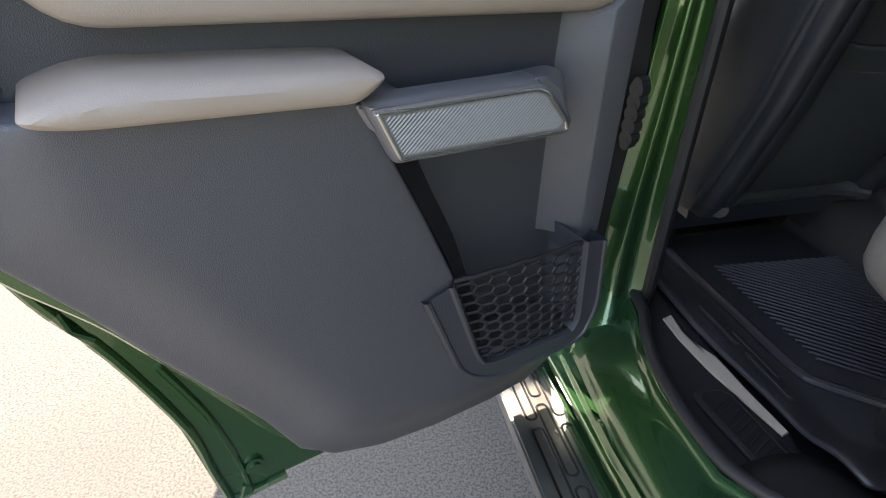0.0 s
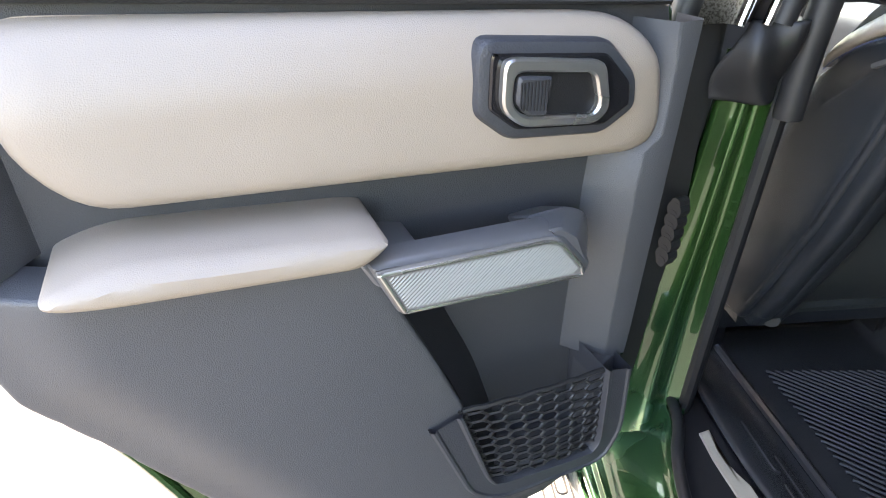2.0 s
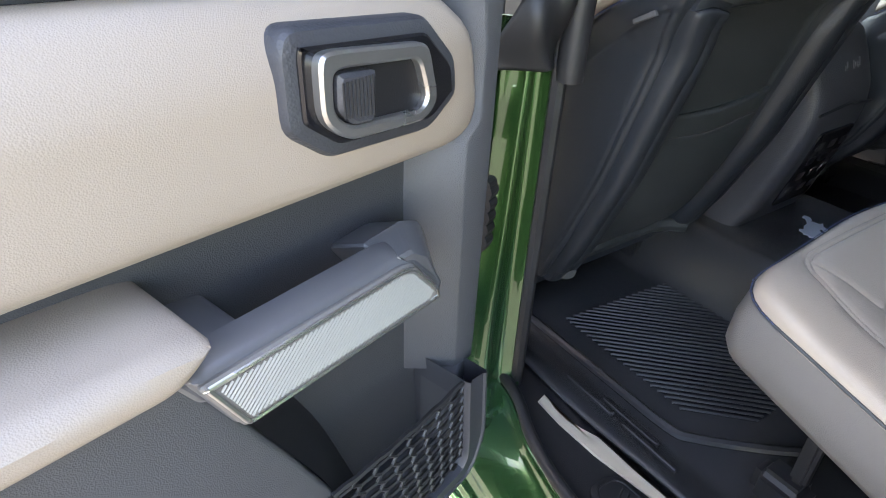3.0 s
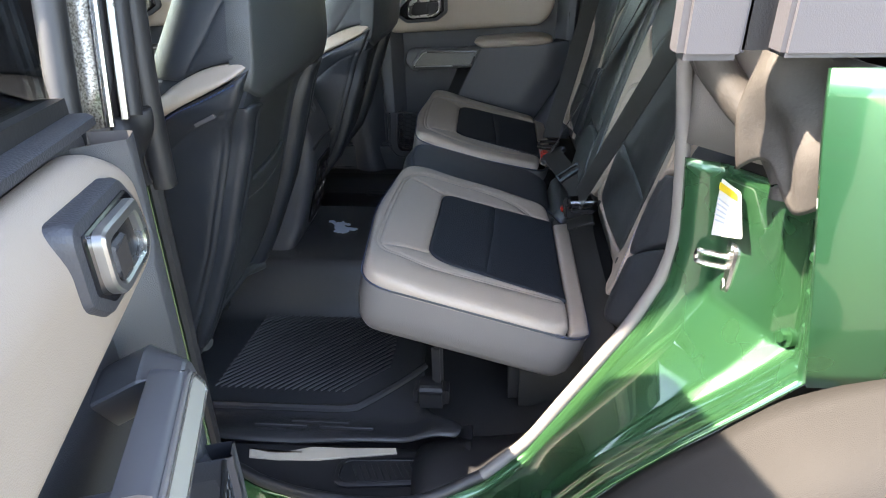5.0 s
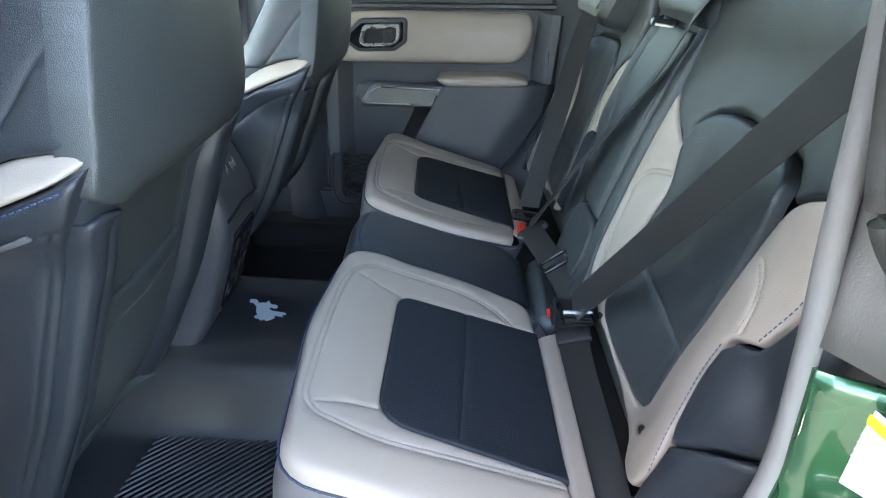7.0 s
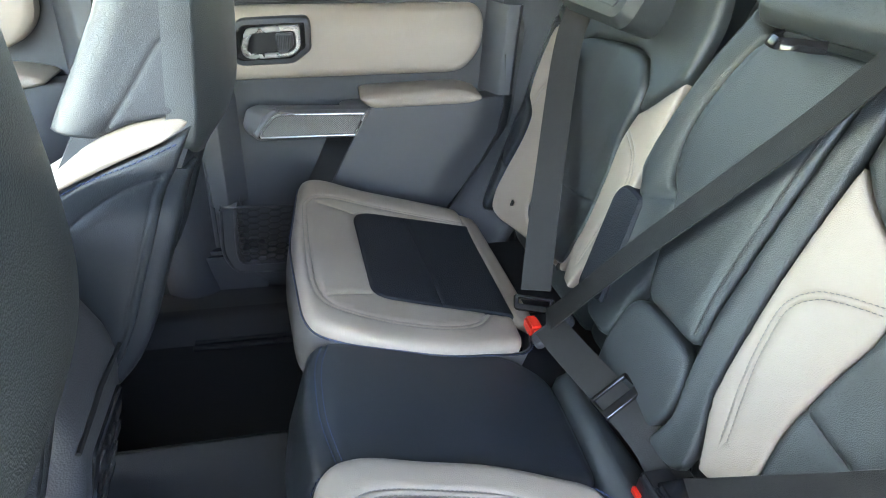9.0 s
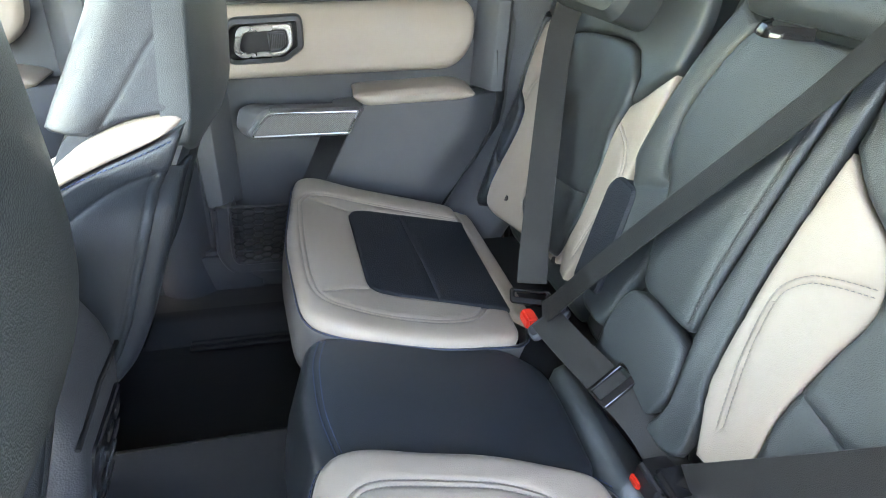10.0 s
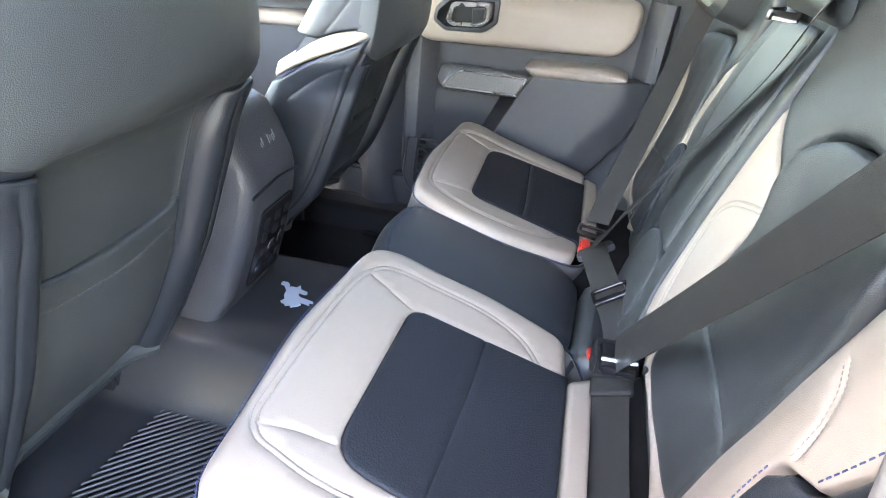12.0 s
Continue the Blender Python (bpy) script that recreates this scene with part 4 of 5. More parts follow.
for k in range(11):
    z = 0.955 + 0.0085 * k
    tube([(-0.772 + 0.0006 * k, 0.345, z), (-0.756 + 0.0006 * k, 0.352, z)], 0.0115 if k % 2 else 0.008, 10, bm)
part("cable_boot", bm, RUBBER, near_door, "black corrugated rubber cable boot")
part("edge_seal", tube([near_to(-0.033, v, -0.07) for v in (0.72, 0.9, 1.1, 1.28)], 0.008, 8), RUBBER, near_door)


# ---- rear bench ----
def cush_to(x, y, h):
    return Vector((x, y - 0.26 * h, 0.942 + 0.275 * y + 0.96 * h))


part("bench_base", block((-0.50, -0.56, 0.62), (0.56, -0.14, 0.835), 0.02), CARPET, car, "black carpet under the rear seat")
LEAN = radians(16)
def back_to(x, t, h):
    return Vector((x, -0.285 - t * math.sin(LEAN) + h * math.cos(LEAN), 0.86 + t * math.cos(LEAN) + h * math.sin(LEAN)))


def flip(sx, poly):
    return [(sx * x, y) for x, y in poly]


def outer_cushion(sx, name_label):
    c = thing("rear_seat", (sx * 0.35, -0.12, 0.83), name_label, "car seat", "rear seats")
    side = rnd(flip(sx, [(-0.598, 0.102), (-0.33, 0.122), (-0.12, 0.104), (-0.098, 0.06), (-0.095, -0.09), (-0.125, -0.235), (-0.20, -0.262), (-0.585, -0.264), (-0.605, -0.235)]), [0.05, 0.05, 0.05, 0.04, 0.04, 0.03, 0.02, 0.02, 0.02], 5)
    part("cushion_base", pad(side, [(0.036, -0.104), (0.020, -0.097), (0.009, -0.080), (0.003, -0.045), (0.002, -0.006), (0.006, 0.0)], cush_to, cap=False), TAUPE, c, "taupe vinyl side")
    ins = rnd(flip(sx, [(-0.490, 0.011), (-0.207, 0.005), (-0.205, -0.228), (-0.516, -0.228)]), [0.045, 0.03, 0.004, 0.004], 5)
    core = inset(ins, 0.0008)
    dome = lambda x, y: 0.011 + 0.006 * math.exp(-((y - 0.06) / 0.05) ** 2) + 0.006 * math.exp(-((abs(x) - 0.55) / 0.05) ** 2) + 0.004 * math.exp(-((abs(x) - 0.13) / 0.04) ** 2)
    top = rnd(flip(sx, [(-0.598, 0.102), (-0.33, 0.122), (-0.12, 0.104), (-0.098, 0.06), (-0.095, -0.09), (-0.125, -0.222), (-0.20, -0.229), (-0.59, -0.229), (-0.604, -0.205)]), [0.05, 0.05, 0.05, 0.04, 0.04, 0.03, 0.004, 0.01, 0.02], 5)
    loop = curve2(flip(sx, [(-0.524, -0.224), (-0.523, -0.09), (-0.523, 0.01), (-0.514, 0.06), (-0.505, 0.080), (-0.485, 0.092), (-0.455, 0.096), (-0.33, 0.096), (-0.21, 0.089), (-0.163, 0.070), (-0.148, 0.035), (-0.144, -0.03), (-0.149, -0.10), (-0.172, -0.155), (-0.212, -0.187)]))
    pleats = [flip(sx, [(-0.183, 0.077), (-0.20, 0.040), (-0.214, 0.004)]), flip(sx, [(-0.492, 0.087), (-0.481, 0.050), (-0.474, 0.010)])]
    bm, hf = patch(inset(top, 0.002), cush_to, lambda x, y: dome(x, y) - (0.008 if inside(core, x, y) else 0.0), 0.012, 0.014, 0.012, [beside(loop, 0.0036), beside(loop, -0.0036), *pleats, ins + ins[:1]], 0.0024, 0.0021)
    part("cushion_top", bm, BEIGE, c, "beige leather top", sharp=60)
    part("stitching", seam_rows(loop, cush_to, lambda x, y: hf(x, y), w=0.0010), THREAD, c, "grey double stitching")
    mids = curve2(flip(sx, [(-0.207, -0.106), (-0.30, -0.104), (-0.40, -0.098), (-0.488, -0.092)]))
    bm, hi = patch(inset(ins, 0.0005), cush_to, lambda x, y: dome(x, y) + 0.001, 0.014, 0.006, 0.0045, [mids], 0.0024, 0.0018)
    part("insert", bm, INSERT, c, "dark navy perforated insert", sharp=60)
    strip = rnd(flip(sx, [(-0.592, -0.231), (-0.208, -0.231), (-0.178, -0.266), (-0.580, -0.262)]), 0.006, 2)
    bm, hs = patch(strip, cush_to, lambda x, y: 0.009 - 0.004 * smoothstep(0.54, 0.59, abs(x)), 0.012, 0.008, 0.006)
    part("rear_strip", bm, BEIGE, c, sharp=60)
    part("edge_stitching", stitches([[cush_to(x, y, 0.0005) for x, y in inset(side, -0.0006)]], (0, 0.3, 0.95), 0.0045, 0.002, 0.0016), BLUETHREAD, c, "blue contrast stitching")
    part("piping", tube([cush_to(x, y, -0.002) for x, y in inset(side, 0.002)], 0.0022, 6, closed=True), NAVY, c)
    return c


seat_near = outer_cushion(-1, "beige and charcoal leather rear seat with dark perforated inserts")
seat_far = outer_cushion(1, "beige and charcoal leather rear seat beside the closed door")

mid = thing("rear_seat", (0, -0.12, 0.83), "dark leather centre rear seat with folded armrest", "car seat", "rear seats")
mo = rnd([(-0.128, 0.098), (-0.02, 0.110), (0.105, 0.098), (0.120, 0.0), (0.125, -0.19), (0.075, -0.242), (-0.115, -0.236), (-0.118, 0.0)], [0.03, 0.04, 0.04, 0.03, 0.03, 0.03, 0.02, 0.02], 4)
cen_h = lambda x, y: -0.003 + 0.005 * math.exp(-(x / 0.10) ** 2) + 0.004 * math.sin(23 * y + 9 * x) * 0.25
welt = curve2([(-0.112, 0.070), (-0.05, 0.086), (0.0, 0.090), (0.05, 0.088), (0.10, 0.076)])
side_seam = curve2([(-0.100, 0.085), (-0.098, 0.0), (-0.098, -0.10), (-0.094, -0.225)])
bm, hf = patch(inset(mo, 0.001), cush_to, cen_h, 0.014, 0.018, 0.014, [welt], 0.002, 0.003, 0.10)
part("cushion", bm, NAVY, mid, sharp=60)
part("stitching", seam_rows(welt, cush_to, hf), BLUETHREAD, mid, "dark blue stitching")
roll = pad(rnd([(-0.15, -0.235), (0.075, -0.248), (0.085, -0.275), (-0.13, -0.300), (-0.165, -0.27)], 0.015, 3), [(0, -0.04), (0, 0.0), (0.008, 0.014), (0.016, 0.018)], cush_to)
part("rear_roll", roll, BACK, mid, "charcoal leather rear roll")


def outer_back(sx, c):
    shift = 0.0 if sx < 0 else 0.032
    put = lambda a, t, h: back_to(sx * (a + shift * smoothstep(0.45, 0.25, a)), t, h)
    across = [(0.06, 0.002), (0.11, 0.007), (0.15, 0.006), (0.20, -0.005), (0.26, -0.016), (0.35, -0.020), (0.42, -0.018), (0.46, -0.010), (0.50, 0.006), (0.54, 0.014), (0.58, 0.013), (0.62, -0.002), (0.66, -0.03)]
    base = lambda a, t: table(across, a)[0]
    shell = rnd([(0.115, 0.03), (0.52, 0.02), (0.60, 0.09), (0.62, 0.30), (0.60, 0.50), (0.55, 0.605), (0.20, 0.605), (0.115, 0.56)], 0.04, 4)
    part("back_shell", pad(shell, [(0.02, -0.11), (0.0, -0.09), (0.0, -0.05), (0.010, -0.042), (0.02, -0.04)], put), BACK, c, "charcoal leather shell")
    edge_in = [(0.222, 0.325), (0.212, 0.264), (0.206, 0.19), (0.212, 0.135)]
    # beige inner stripe with a pointed top
    stripe = curve2([(0.126, 0.437), (0.160, 0.405), (0.209, 0.372)], 3) + curve2([(0.209, 0.372), *edge_in, (0.190, 0.09)], 4)[1:] + curve2([(0.164, 0.09), (0.150, 0.125), (0.138, 0.150), (0.129, 0.185), (0.122, 0.29), (0.122, 0.37)], 4)
    useam = curve2([(0.212, 0.340), (0.180, 0.330), (0.158, 0.318), (0.142, 0.292), (0.144, 0.25), (0.152, 0.205), (0.168, 0.140)])
    bm, hf = patch(stripe, put, base, 0.012, 0.007, 0.005, [beside(useam, 0.0034), beside(useam, -0.0034)], 0.0022, 0.0020)
    part("inner_bolster", bm, BEIGE, c, "beige leather bolster", sharp=60)
    part("back_stitching", seam_rows(useam, put, hf), THREAD, c, "grey double stitching")
    # charcoal insert, a pillow with a raised upper corner
    low = curve2([(0.212, 0.135), (0.220, 0.108), (0.245, 0.091), (0.295, 0.082), (0.383, 0.083), (0.430, 0.092), (0.450, 0.115)], 4)
    rise = curve2([(0.450, 0.115), (0.447, 0.19), (0.454, 0.25), (0.457, 0.30), (0.467, 0.36), (0.473, 0.390)], 4)
    crown = curve2([(0.473, 0.390), (0.470, 0.422), (0.445, 0.441), (0.38, 0.449), (0.29, 0.451), (0.245, 0.440), (0.213, 0.410), (0.209, 0.374)], 4)
    pillow = low + rise[1:] + crown[1:] + curve2([(0.209, 0.372), *edge_in], 4)[1:-1]
    plump = lambda a, t: base(a, t) + 0.012 * smoothstep(0.25, 0.42, t) + 0.010 * math.exp(-((a - 0.45) / 0.05) ** 2 - ((t - 0.41) / 0.05) ** 2)
    fold = curve2([(0.208, 0.225), (0.27, 0.208), (0.35, 0.199), (0.42, 0.192), (0.448, 0.188)])
    bm, hf = patch(pillow, put, plump, 0.013, 0.010, 0.008, [fold], 0.0026, 0.0024)
    part("back_insert", bm, BACK, c, "charcoal perforated insert", sharp=60)
    # lower beige rim that sweeps up to the outer bolster
    outline = list(reversed(rise)) + list(reversed(low))[1:] + curve2([(0.203, 0.128), (0.204, 0.100), (0.244, 0.082), (0.34, 0.070), (0.442, 0.058), (0.529, 0.056), (0.553, 0.092), (0.547, 0.137), (0.531, 0.22), (0.532, 0.266), (0.545, 0.282)], 4) + curve2([(0.572, 0.295), (0.587, 0.34), (0.588, 0.385), (0.570, 0.437), (0.52, 0.428), (0.485, 0.408)], 4)
    dart = curve2([(0.500, 0.350), (0.522, 0.338), (0.537, 0.315), (0.541, 0.290)])
    bm, hf = patch(outline, put, base, 0.012, 0.007, 0.005, [beside(dart, 0.0034), beside(dart, -0.0034)], 0.0022, 0.0020)
    part("outer_bolster", bm, BEIGE, c, "beige leather bolster", sharp=60)
    part("dart_stitching", seam_rows(dart, put, hf), THREAD, c)
    # shoulder above the pillow
    above = curve2([(0.126, 0.442), (0.160, 0.409), (0.206, 0.378)], 3) + [(0.210, 0.412), (0.243, 0.444), (0.29, 0.455), (0.38, 0.453), (0.447, 0.445), (0.474, 0.424), (0.482, 0.411)] + curve2([(0.52, 0.432), (0.572, 0.442), (0.604, 0.46), (0.590, 0.54), (0.54, 0.606), (0.35, 0.612), (0.16, 0.606), (0.128, 0.57), (0.122, 0.50)], 4)
    bm, hf = patch(above, put, lambda a, t: base(a, t) * 0.6 + 0.003 + 0.02 * smoothstep(0.5, 0.6, t), 0.015, 0.010, 0.009)
    part("shoulder", bm, BACK, c, sharp=60)
    # dark side wing in two pieces, with blue stitching along the bolster
    upper = curve2([(0.551, 0.282), (0.577, 0.294), (0.592, 0.34), (0.593, 0.385), (0.576, 0.440)], 3) + curve2([(0.61, 0.45), (0.635, 0.36), (0.642, 0.25)], 3) + curve2([(0.64, 0.222), (0.60, 0.190), (0.556, 0.150), (0.537, 0.22), (0.538, 0.264)], 3)
    bm, hf = patch(upper, put, lambda a, t: base(a, t) + 0.004 - 0.012 * math.exp(-((a - 0.60) / 0.02) ** 2 - ((t - 0.27) / 0.03) ** 2), 0.012, 0.008, 0.007, skirt=0.05)
    part("wing", bm, NAVY, c, "navy leather side wing", sharp=60)
    lower = curve2([(0.556, 0.145), (0.60, 0.185), (0.64, 0.217)], 3) + curve2([(0.648, 0.15), (0.62, 0.06), (0.57, 0.04), (0.556, 0.075), (0.557, 0.11)], 3)
    bm, hf = patch(lower, put, lambda a, t: base(a, t) + 0.004, 0.012, 0.010, 0.009, skirt=0.05)
    part("lower_wing", bm, NAVY, c, "navy leather lower wing", sharp=60)
    for line in ([(0.553, 0.10), (0.543, 0.14), (0.528, 0.22), (0.529, 0.264)], [(0.571, 0.300), (0.583, 0.345), (0.583, 0.388), (0.566, 0.432)]):
        part("wing_stitching", stitches([[put(a, t, base(a, t) - 0.0005) for a, t in spaced(curve2(line), 0.006)]], back_to(0, 0, 1) - back_to(0, 0, 0), 0.0045, 0.002, 0.0015), BLUETHREAD, c, "blue contrast stitching")
    for a, t in ((0.226, 0.092), (0.487, 0.100)):
        part("anchor_hole", tube([put(a, t, base(a, t) - 0.006), put(a, t, base(a, t) + 0.0008)], 0.0062, 14), BLACK, c, "round black child-seat anchor hole")
    return c


outer_back(-1, seat_near)
outer_back(1, seat_far)

cen = mid
part("back_shell", pad(rnd([(-0.13, 0.05), (0.132, 0.05), (0.15, 0.30), (0.150, 0.56), (0.12, 0.60), (-0.12, 0.60), (-0.13, 0.56)], 0.02, 3), [(0, -0.09), (0, -0.03), (0.008, -0.022), (0.016, -0.02)], back_to), BACK, cen)
arm = rnd([(-0.086, 0.190), (0.020, 0.190), (0.034, 0.215), (0.060, 0.318), (0.088, 0.338), (0.101, 0.391), (0.088, 0.459), (0.060, 0.520), (-0.094, 0.520), (-0.086, 0.42), (-0.080, 0.25)], [0.02, 0.02, 0.03, 0.03, 0.02, 0.03, 0.04, 0.03, 0.02, 0.05, 0.05], 4)
arm_seam = curve2([(0.084, 0.352), (0.091, 0.395), (0.080, 0.455), (0.052, 0.508)])
arm_edge = curve2([(-0.072, 0.205), (-0.068, 0.26), (-0.074, 0.40), (-0.082, 0.505)])
bm, hf = patch(arm, back_to, lambda x, t: 0.012 + 0.005 * math.cos(x * 12) * math.sin((t - 0.19) * 9.2), 0.014, 0.009, 0.008, [arm_edge, arm_seam], 0.002, 0.003)
part("armrest_panel", bm, BACK, cen, "folding armrest in charcoal leather", sharp=60)
part("stitching", seam_rows(arm_edge, back_to, hf, (0.0035,)), SEAM, cen)
low_pad = curve2([(-0.078, 0.05), (-0.10, 0.11), (-0.084, 0.170), (-0.04, 0.184), (0.02, 0.182), (0.045, 0.165), (0.053, 0.106), (0.05, 0.05)], 4)
bm, hf = patch(low_pad, back_to, lambda x, t: 0.008 + 0.004 * math.sin((t - 0.05) * 22), 0.014, 0.009, 0.007)
part("lower_pad", bm, BACK, cen, sharp=60)
part("top_roll", pad(rnd([(-0.15, 0.528), (0.085, 0.528), (0.10, 0.60), (-0.16, 0.60)], 0.02, 3), [(0, 0), (0, 0.014), (0.010, 0.026), (0.02, 0.029)], back_to), BACK, cen)
bm, hf = patch(curve2([(0.064, 0.520), (0.093, 0.459), (0.107, 0.391), (0.094, 0.330), (0.064, 0.312), (0.040, 0.215), (0.05, 0.17), (0.06, 0.10), (0.10, 0.09), (0.135, 0.12), (0.140, 0.28), (0.160, 0.33), (0.140, 0.45), (0.105, 0.55)], 4), back_to, lambda x, t: 0.004 + 0.006 * smoothstep(0.09, 0.14, x), 0.014, 0.012, 0.012, [curve2([(0.066, 0.315), (0.10, 0.300), (0.138, 0.285)])], 0.004, 0.005)
part("side_bolster", bm, BACK, cen, sharp=60)
bm, hf = patch(curve2([(-0.100, 0.525), (-0.091, 0.42), (-0.085, 0.25), (-0.092, 0.18), (-0.106, 0.11), (-0.10, 0.06), (-0.150, 0.07), (-0.144, 0.13), (-0.134, 0.15), (-0.126, 0.185), (-0.119, 0.29), (-0.119, 0.37), (-0.119, 0.50), (-0.124, 0.56)], 4), back_to, lambda x, t: 0.012 - 0.004 * smoothstep(-0.10, -0.12, x), 0.008, 0.005, 0.003)
part("side_bolster", bm, BACK, cen, sharp=60)
strap = smooth_path([back_to(0.026, 0.522, 0.026), back_to(0.018, 0.514, 0.042), back_to(0.000, 0.511, 0.046), back_to(-0.014, 0.514, 0.042), back_to(-0.030, 0.518, 0.030), back_to(-0.038, 0.521, 0.024)], 4)
part("release_strap", ribbon(strap, (0, 0.95, 0.2), 0.012, 0.003), GLOSSBLACK, cen, "black pull strap")
bm = bmesh.new()
part("gap_flap", pad(rnd([(0.095, 0.125), (0.165, 0.115), (0.182, 0.270), (0.165, 0.288), (0.118, 0.285)], 0.012, 3), [(0, -0.03), (0, 0.008), (0.004, 0.012)], back_to, steps=(0.6,)), INSERT, cen, "navy leather gap flap")
# headrest over the far seat
hr = thing("headrest", (0.40, -0.45, 1.34), "charcoal leather rear headrest", "headrest")
part("cushion", pad(rnd([(0.28, 0.468), (0.52, 0.468), (0.54, 0.545), (0.52, 0.68), (0.28, 0.68), (0.26, 0.545)], 0.03, 4), [(0.02, -0.05), (0, -0.03), (0, 0.045), (0.012, 0.062), (0.03, 0.068)], back_to), BACK, hr)
part("piping", tube([back_to(x, y, 0.066) for x, y in inset(rnd([(0.28, 0.468), (0.52, 0.468), (0.54, 0.545), (0.52, 0.68), (0.28, 0.68), (0.26, 0.545)], 0.03, 4), 0.026)], 0.002, 5, closed=True), NAVY, hr)


# ---- seat belts ----
def belt(label, at):
    return thing("seat_belt", at, label, "seat belt", "rear seat belts")


b3 = belt("black webbing belt hanging down to a buckle with red button", (0.19, -0.25, 0.93))
pts = smooth_path([(0.53, -0.47, 1.62), (0.475, -0.395, 1.36), (0.452, -0.365, 1.26), (0.33, -0.31, 1.10), (0.235, -0.270, 1.00), (0.190, -0.253, 0.950)], 6)
part("webbing", ribbon(pts, (-0.7, 0.5, 0.5), 0.047), BELT, b3)
def plate(at, run, face):
    """Axes for flat belt hardware: u across the webbing, v along it, h off its face."""
    run = Vector(run).normalized()
    side = run.cross(Vector(face)).normalized()
    up = side.cross(run).normalized()
    return lambda u, v, h: Vector(at) + side * u + run * v + up * h


t3 = plate((0.176, -0.246, 0.934), (-0.62, 0.28, -0.72), (-0.7, 0.5, 0.5))
ring_out, ring_in = rnd([(-0.033, -0.012), (0.033, -0.012), (0.029, 0.013), (-0.029, 0.013)], 0.007, 4), rnd([(-0.025, -0.006), (0.025, -0.006), (0.024, 0.002), (-0.024, 0.002)], 0.002, 4)
part("tongue", frame_piece(ring_out, ring_in, (-0.003, 0.006, 0.002), t3), GLOSSBLACK, b3, "black belt tongue")
part("buckle", block((0.125, -0.275, 0.885), (0.175, -0.240, 0.918), 0.006, seg=3), BLACK, b3)
part("release_button", block((0.128, -0.246, 0.905), (0.162, -0.226, 0.926), 0.004), RED, b3, "red release button")

b2 = belt("black webbing centre belt buckled across the seat", (0.0, -0.28, 0.93))
pts = smooth_path([back_to(-0.215, 0.68, 0.025), back_to(-0.138, 0.56, 0.036), back_to(-0.074, 0.455, 0.027), back_to(0.025, 0.28, 0.036), back_to(0.080, 0.17, 0.045), (0.122, -0.262, 0.955), (0.132, -0.250, 0.935)], 6)
part("shoulder_webbing", ribbon(pts, (0.12, 0.8, 0.6), 0.045), BELT, b2)
pts = smooth_path([(0.118, -0.248, 0.936), (0.06, -0.258, 0.934), (-0.033, -0.277, 0.932), (-0.10, -0.292, 0.925), (-0.150, -0.300, 0.905)], 5)
part("lap_webbing", ribbon(pts, (-0.35, 0.45, 0.8), 0.047), BELT, b2)
sl = plate((-0.035, -0.280, 0.935), (-0.97, -0.20, -0.02), (-0.35, 0.45, 0.8))
part("slider", frame_piece(rnd([(-0.030, -0.018), (0.030, -0.018), (0.030, 0.018), (-0.030, 0.018)], 0.004, 3), rnd([(-0.025, -0.013), (0.025, -0.013), (0.025, 0.006), (-0.025, 0.006)], 0.002, 3), (-0.002, 0.0045, 0.001), sl), GLOSSBLACK, b2, "black belt slider")
t2 = plate((0.118, -0.255, 0.927), (0.97, 0.12, -0.05), (-0.35, 0.45, 0.8))
part("tongue", pad(rnd([(-0.036, -0.014), (0.036, -0.014), (0.034, 0.014), (-0.034, 0.014)], 0.012, 5), [(0, -0.005), (0, 0.003), (0.003, 0.006)], t2), PANELDARK, b2, "dark grey belt tongue")
part("tongue_slot", pad(rnd([(-0.020, -0.004), (0.020, -0.004), (0.020, 0.002), (-0.020, 0.002)], 0.002, 2), [(0, 0.005), (0, 0.0066)], t2), BLACK, b2)

b1 = belt("black webbing belt crossing the seat back to its buckle", (-0.19, -0.29, 0.90))
pts = smooth_path([(-0.70, -0.425, 1.60), (-0.60, -0.390, 1.47), (-0.45, -0.345, 1.265), (-0.33, -0.312, 1.105), (-0.235, -0.290, 0.985), (-0.195, -0.285, 0.935)], 6)
part("shoulder_webbing", ribbon(pts, (-0.5, 0.65, 0.55), 0.050), BELT, b1)
pts = smooth_path([(-0.170, -0.292, 0.905), (-0.205, -0.290, 0.888), (-0.29, -0.289, 0.874), (-0.42, -0.288, 0.868), (-0.52, -0.285, 0.862), (-0.575, -0.280, 0.845), (-0.612, -0.272, 0.79)], 6)
part("lap_webbing", ribbon(pts, (0.05, 0.30, 0.95), 0.050), BELT, b1)
loop_to = lambda u, v, h: Vector((-0.205, -0.290, 0.890)) + Vector((-0.96, 0.0, -0.22)) * u + Vector((0.0, -0.95, 0.30)) * v + Vector((-0.2, 0.28, 0.93)) * h
part("web_loop", pad(rnd([(-0.016, -0.029), (0.016, -0.029), (0.016, 0.029), (-0.016, 0.029)], 0.004, 3), [(0, -0.004), (0, 0.003), (0.003, 0.005)], loop_to), BELT, b1, "black folded keeper loop")
part("tongue", block((-0.226, -0.318, 0.918), (-0.160, -0.262, 0.934), 0.006, seg=3), GLOSSBLACK, b1)
part("tongue_bar", tube([(-0.208, -0.266, 0.9365), (-0.206, -0.314, 0.9375)], 0.0035, 6), STEEL, b1)
part("buckle", block((-0.185, -0.300, 0.885), (-0.135, -0.258, 0.922), 0.006, seg=3), BLACK, b1)
part("release_button", block((-0.156, -0.2605, 0.890), (-0.138, -0.2535, 0.900), 0.002), RED, b1, "red release button")


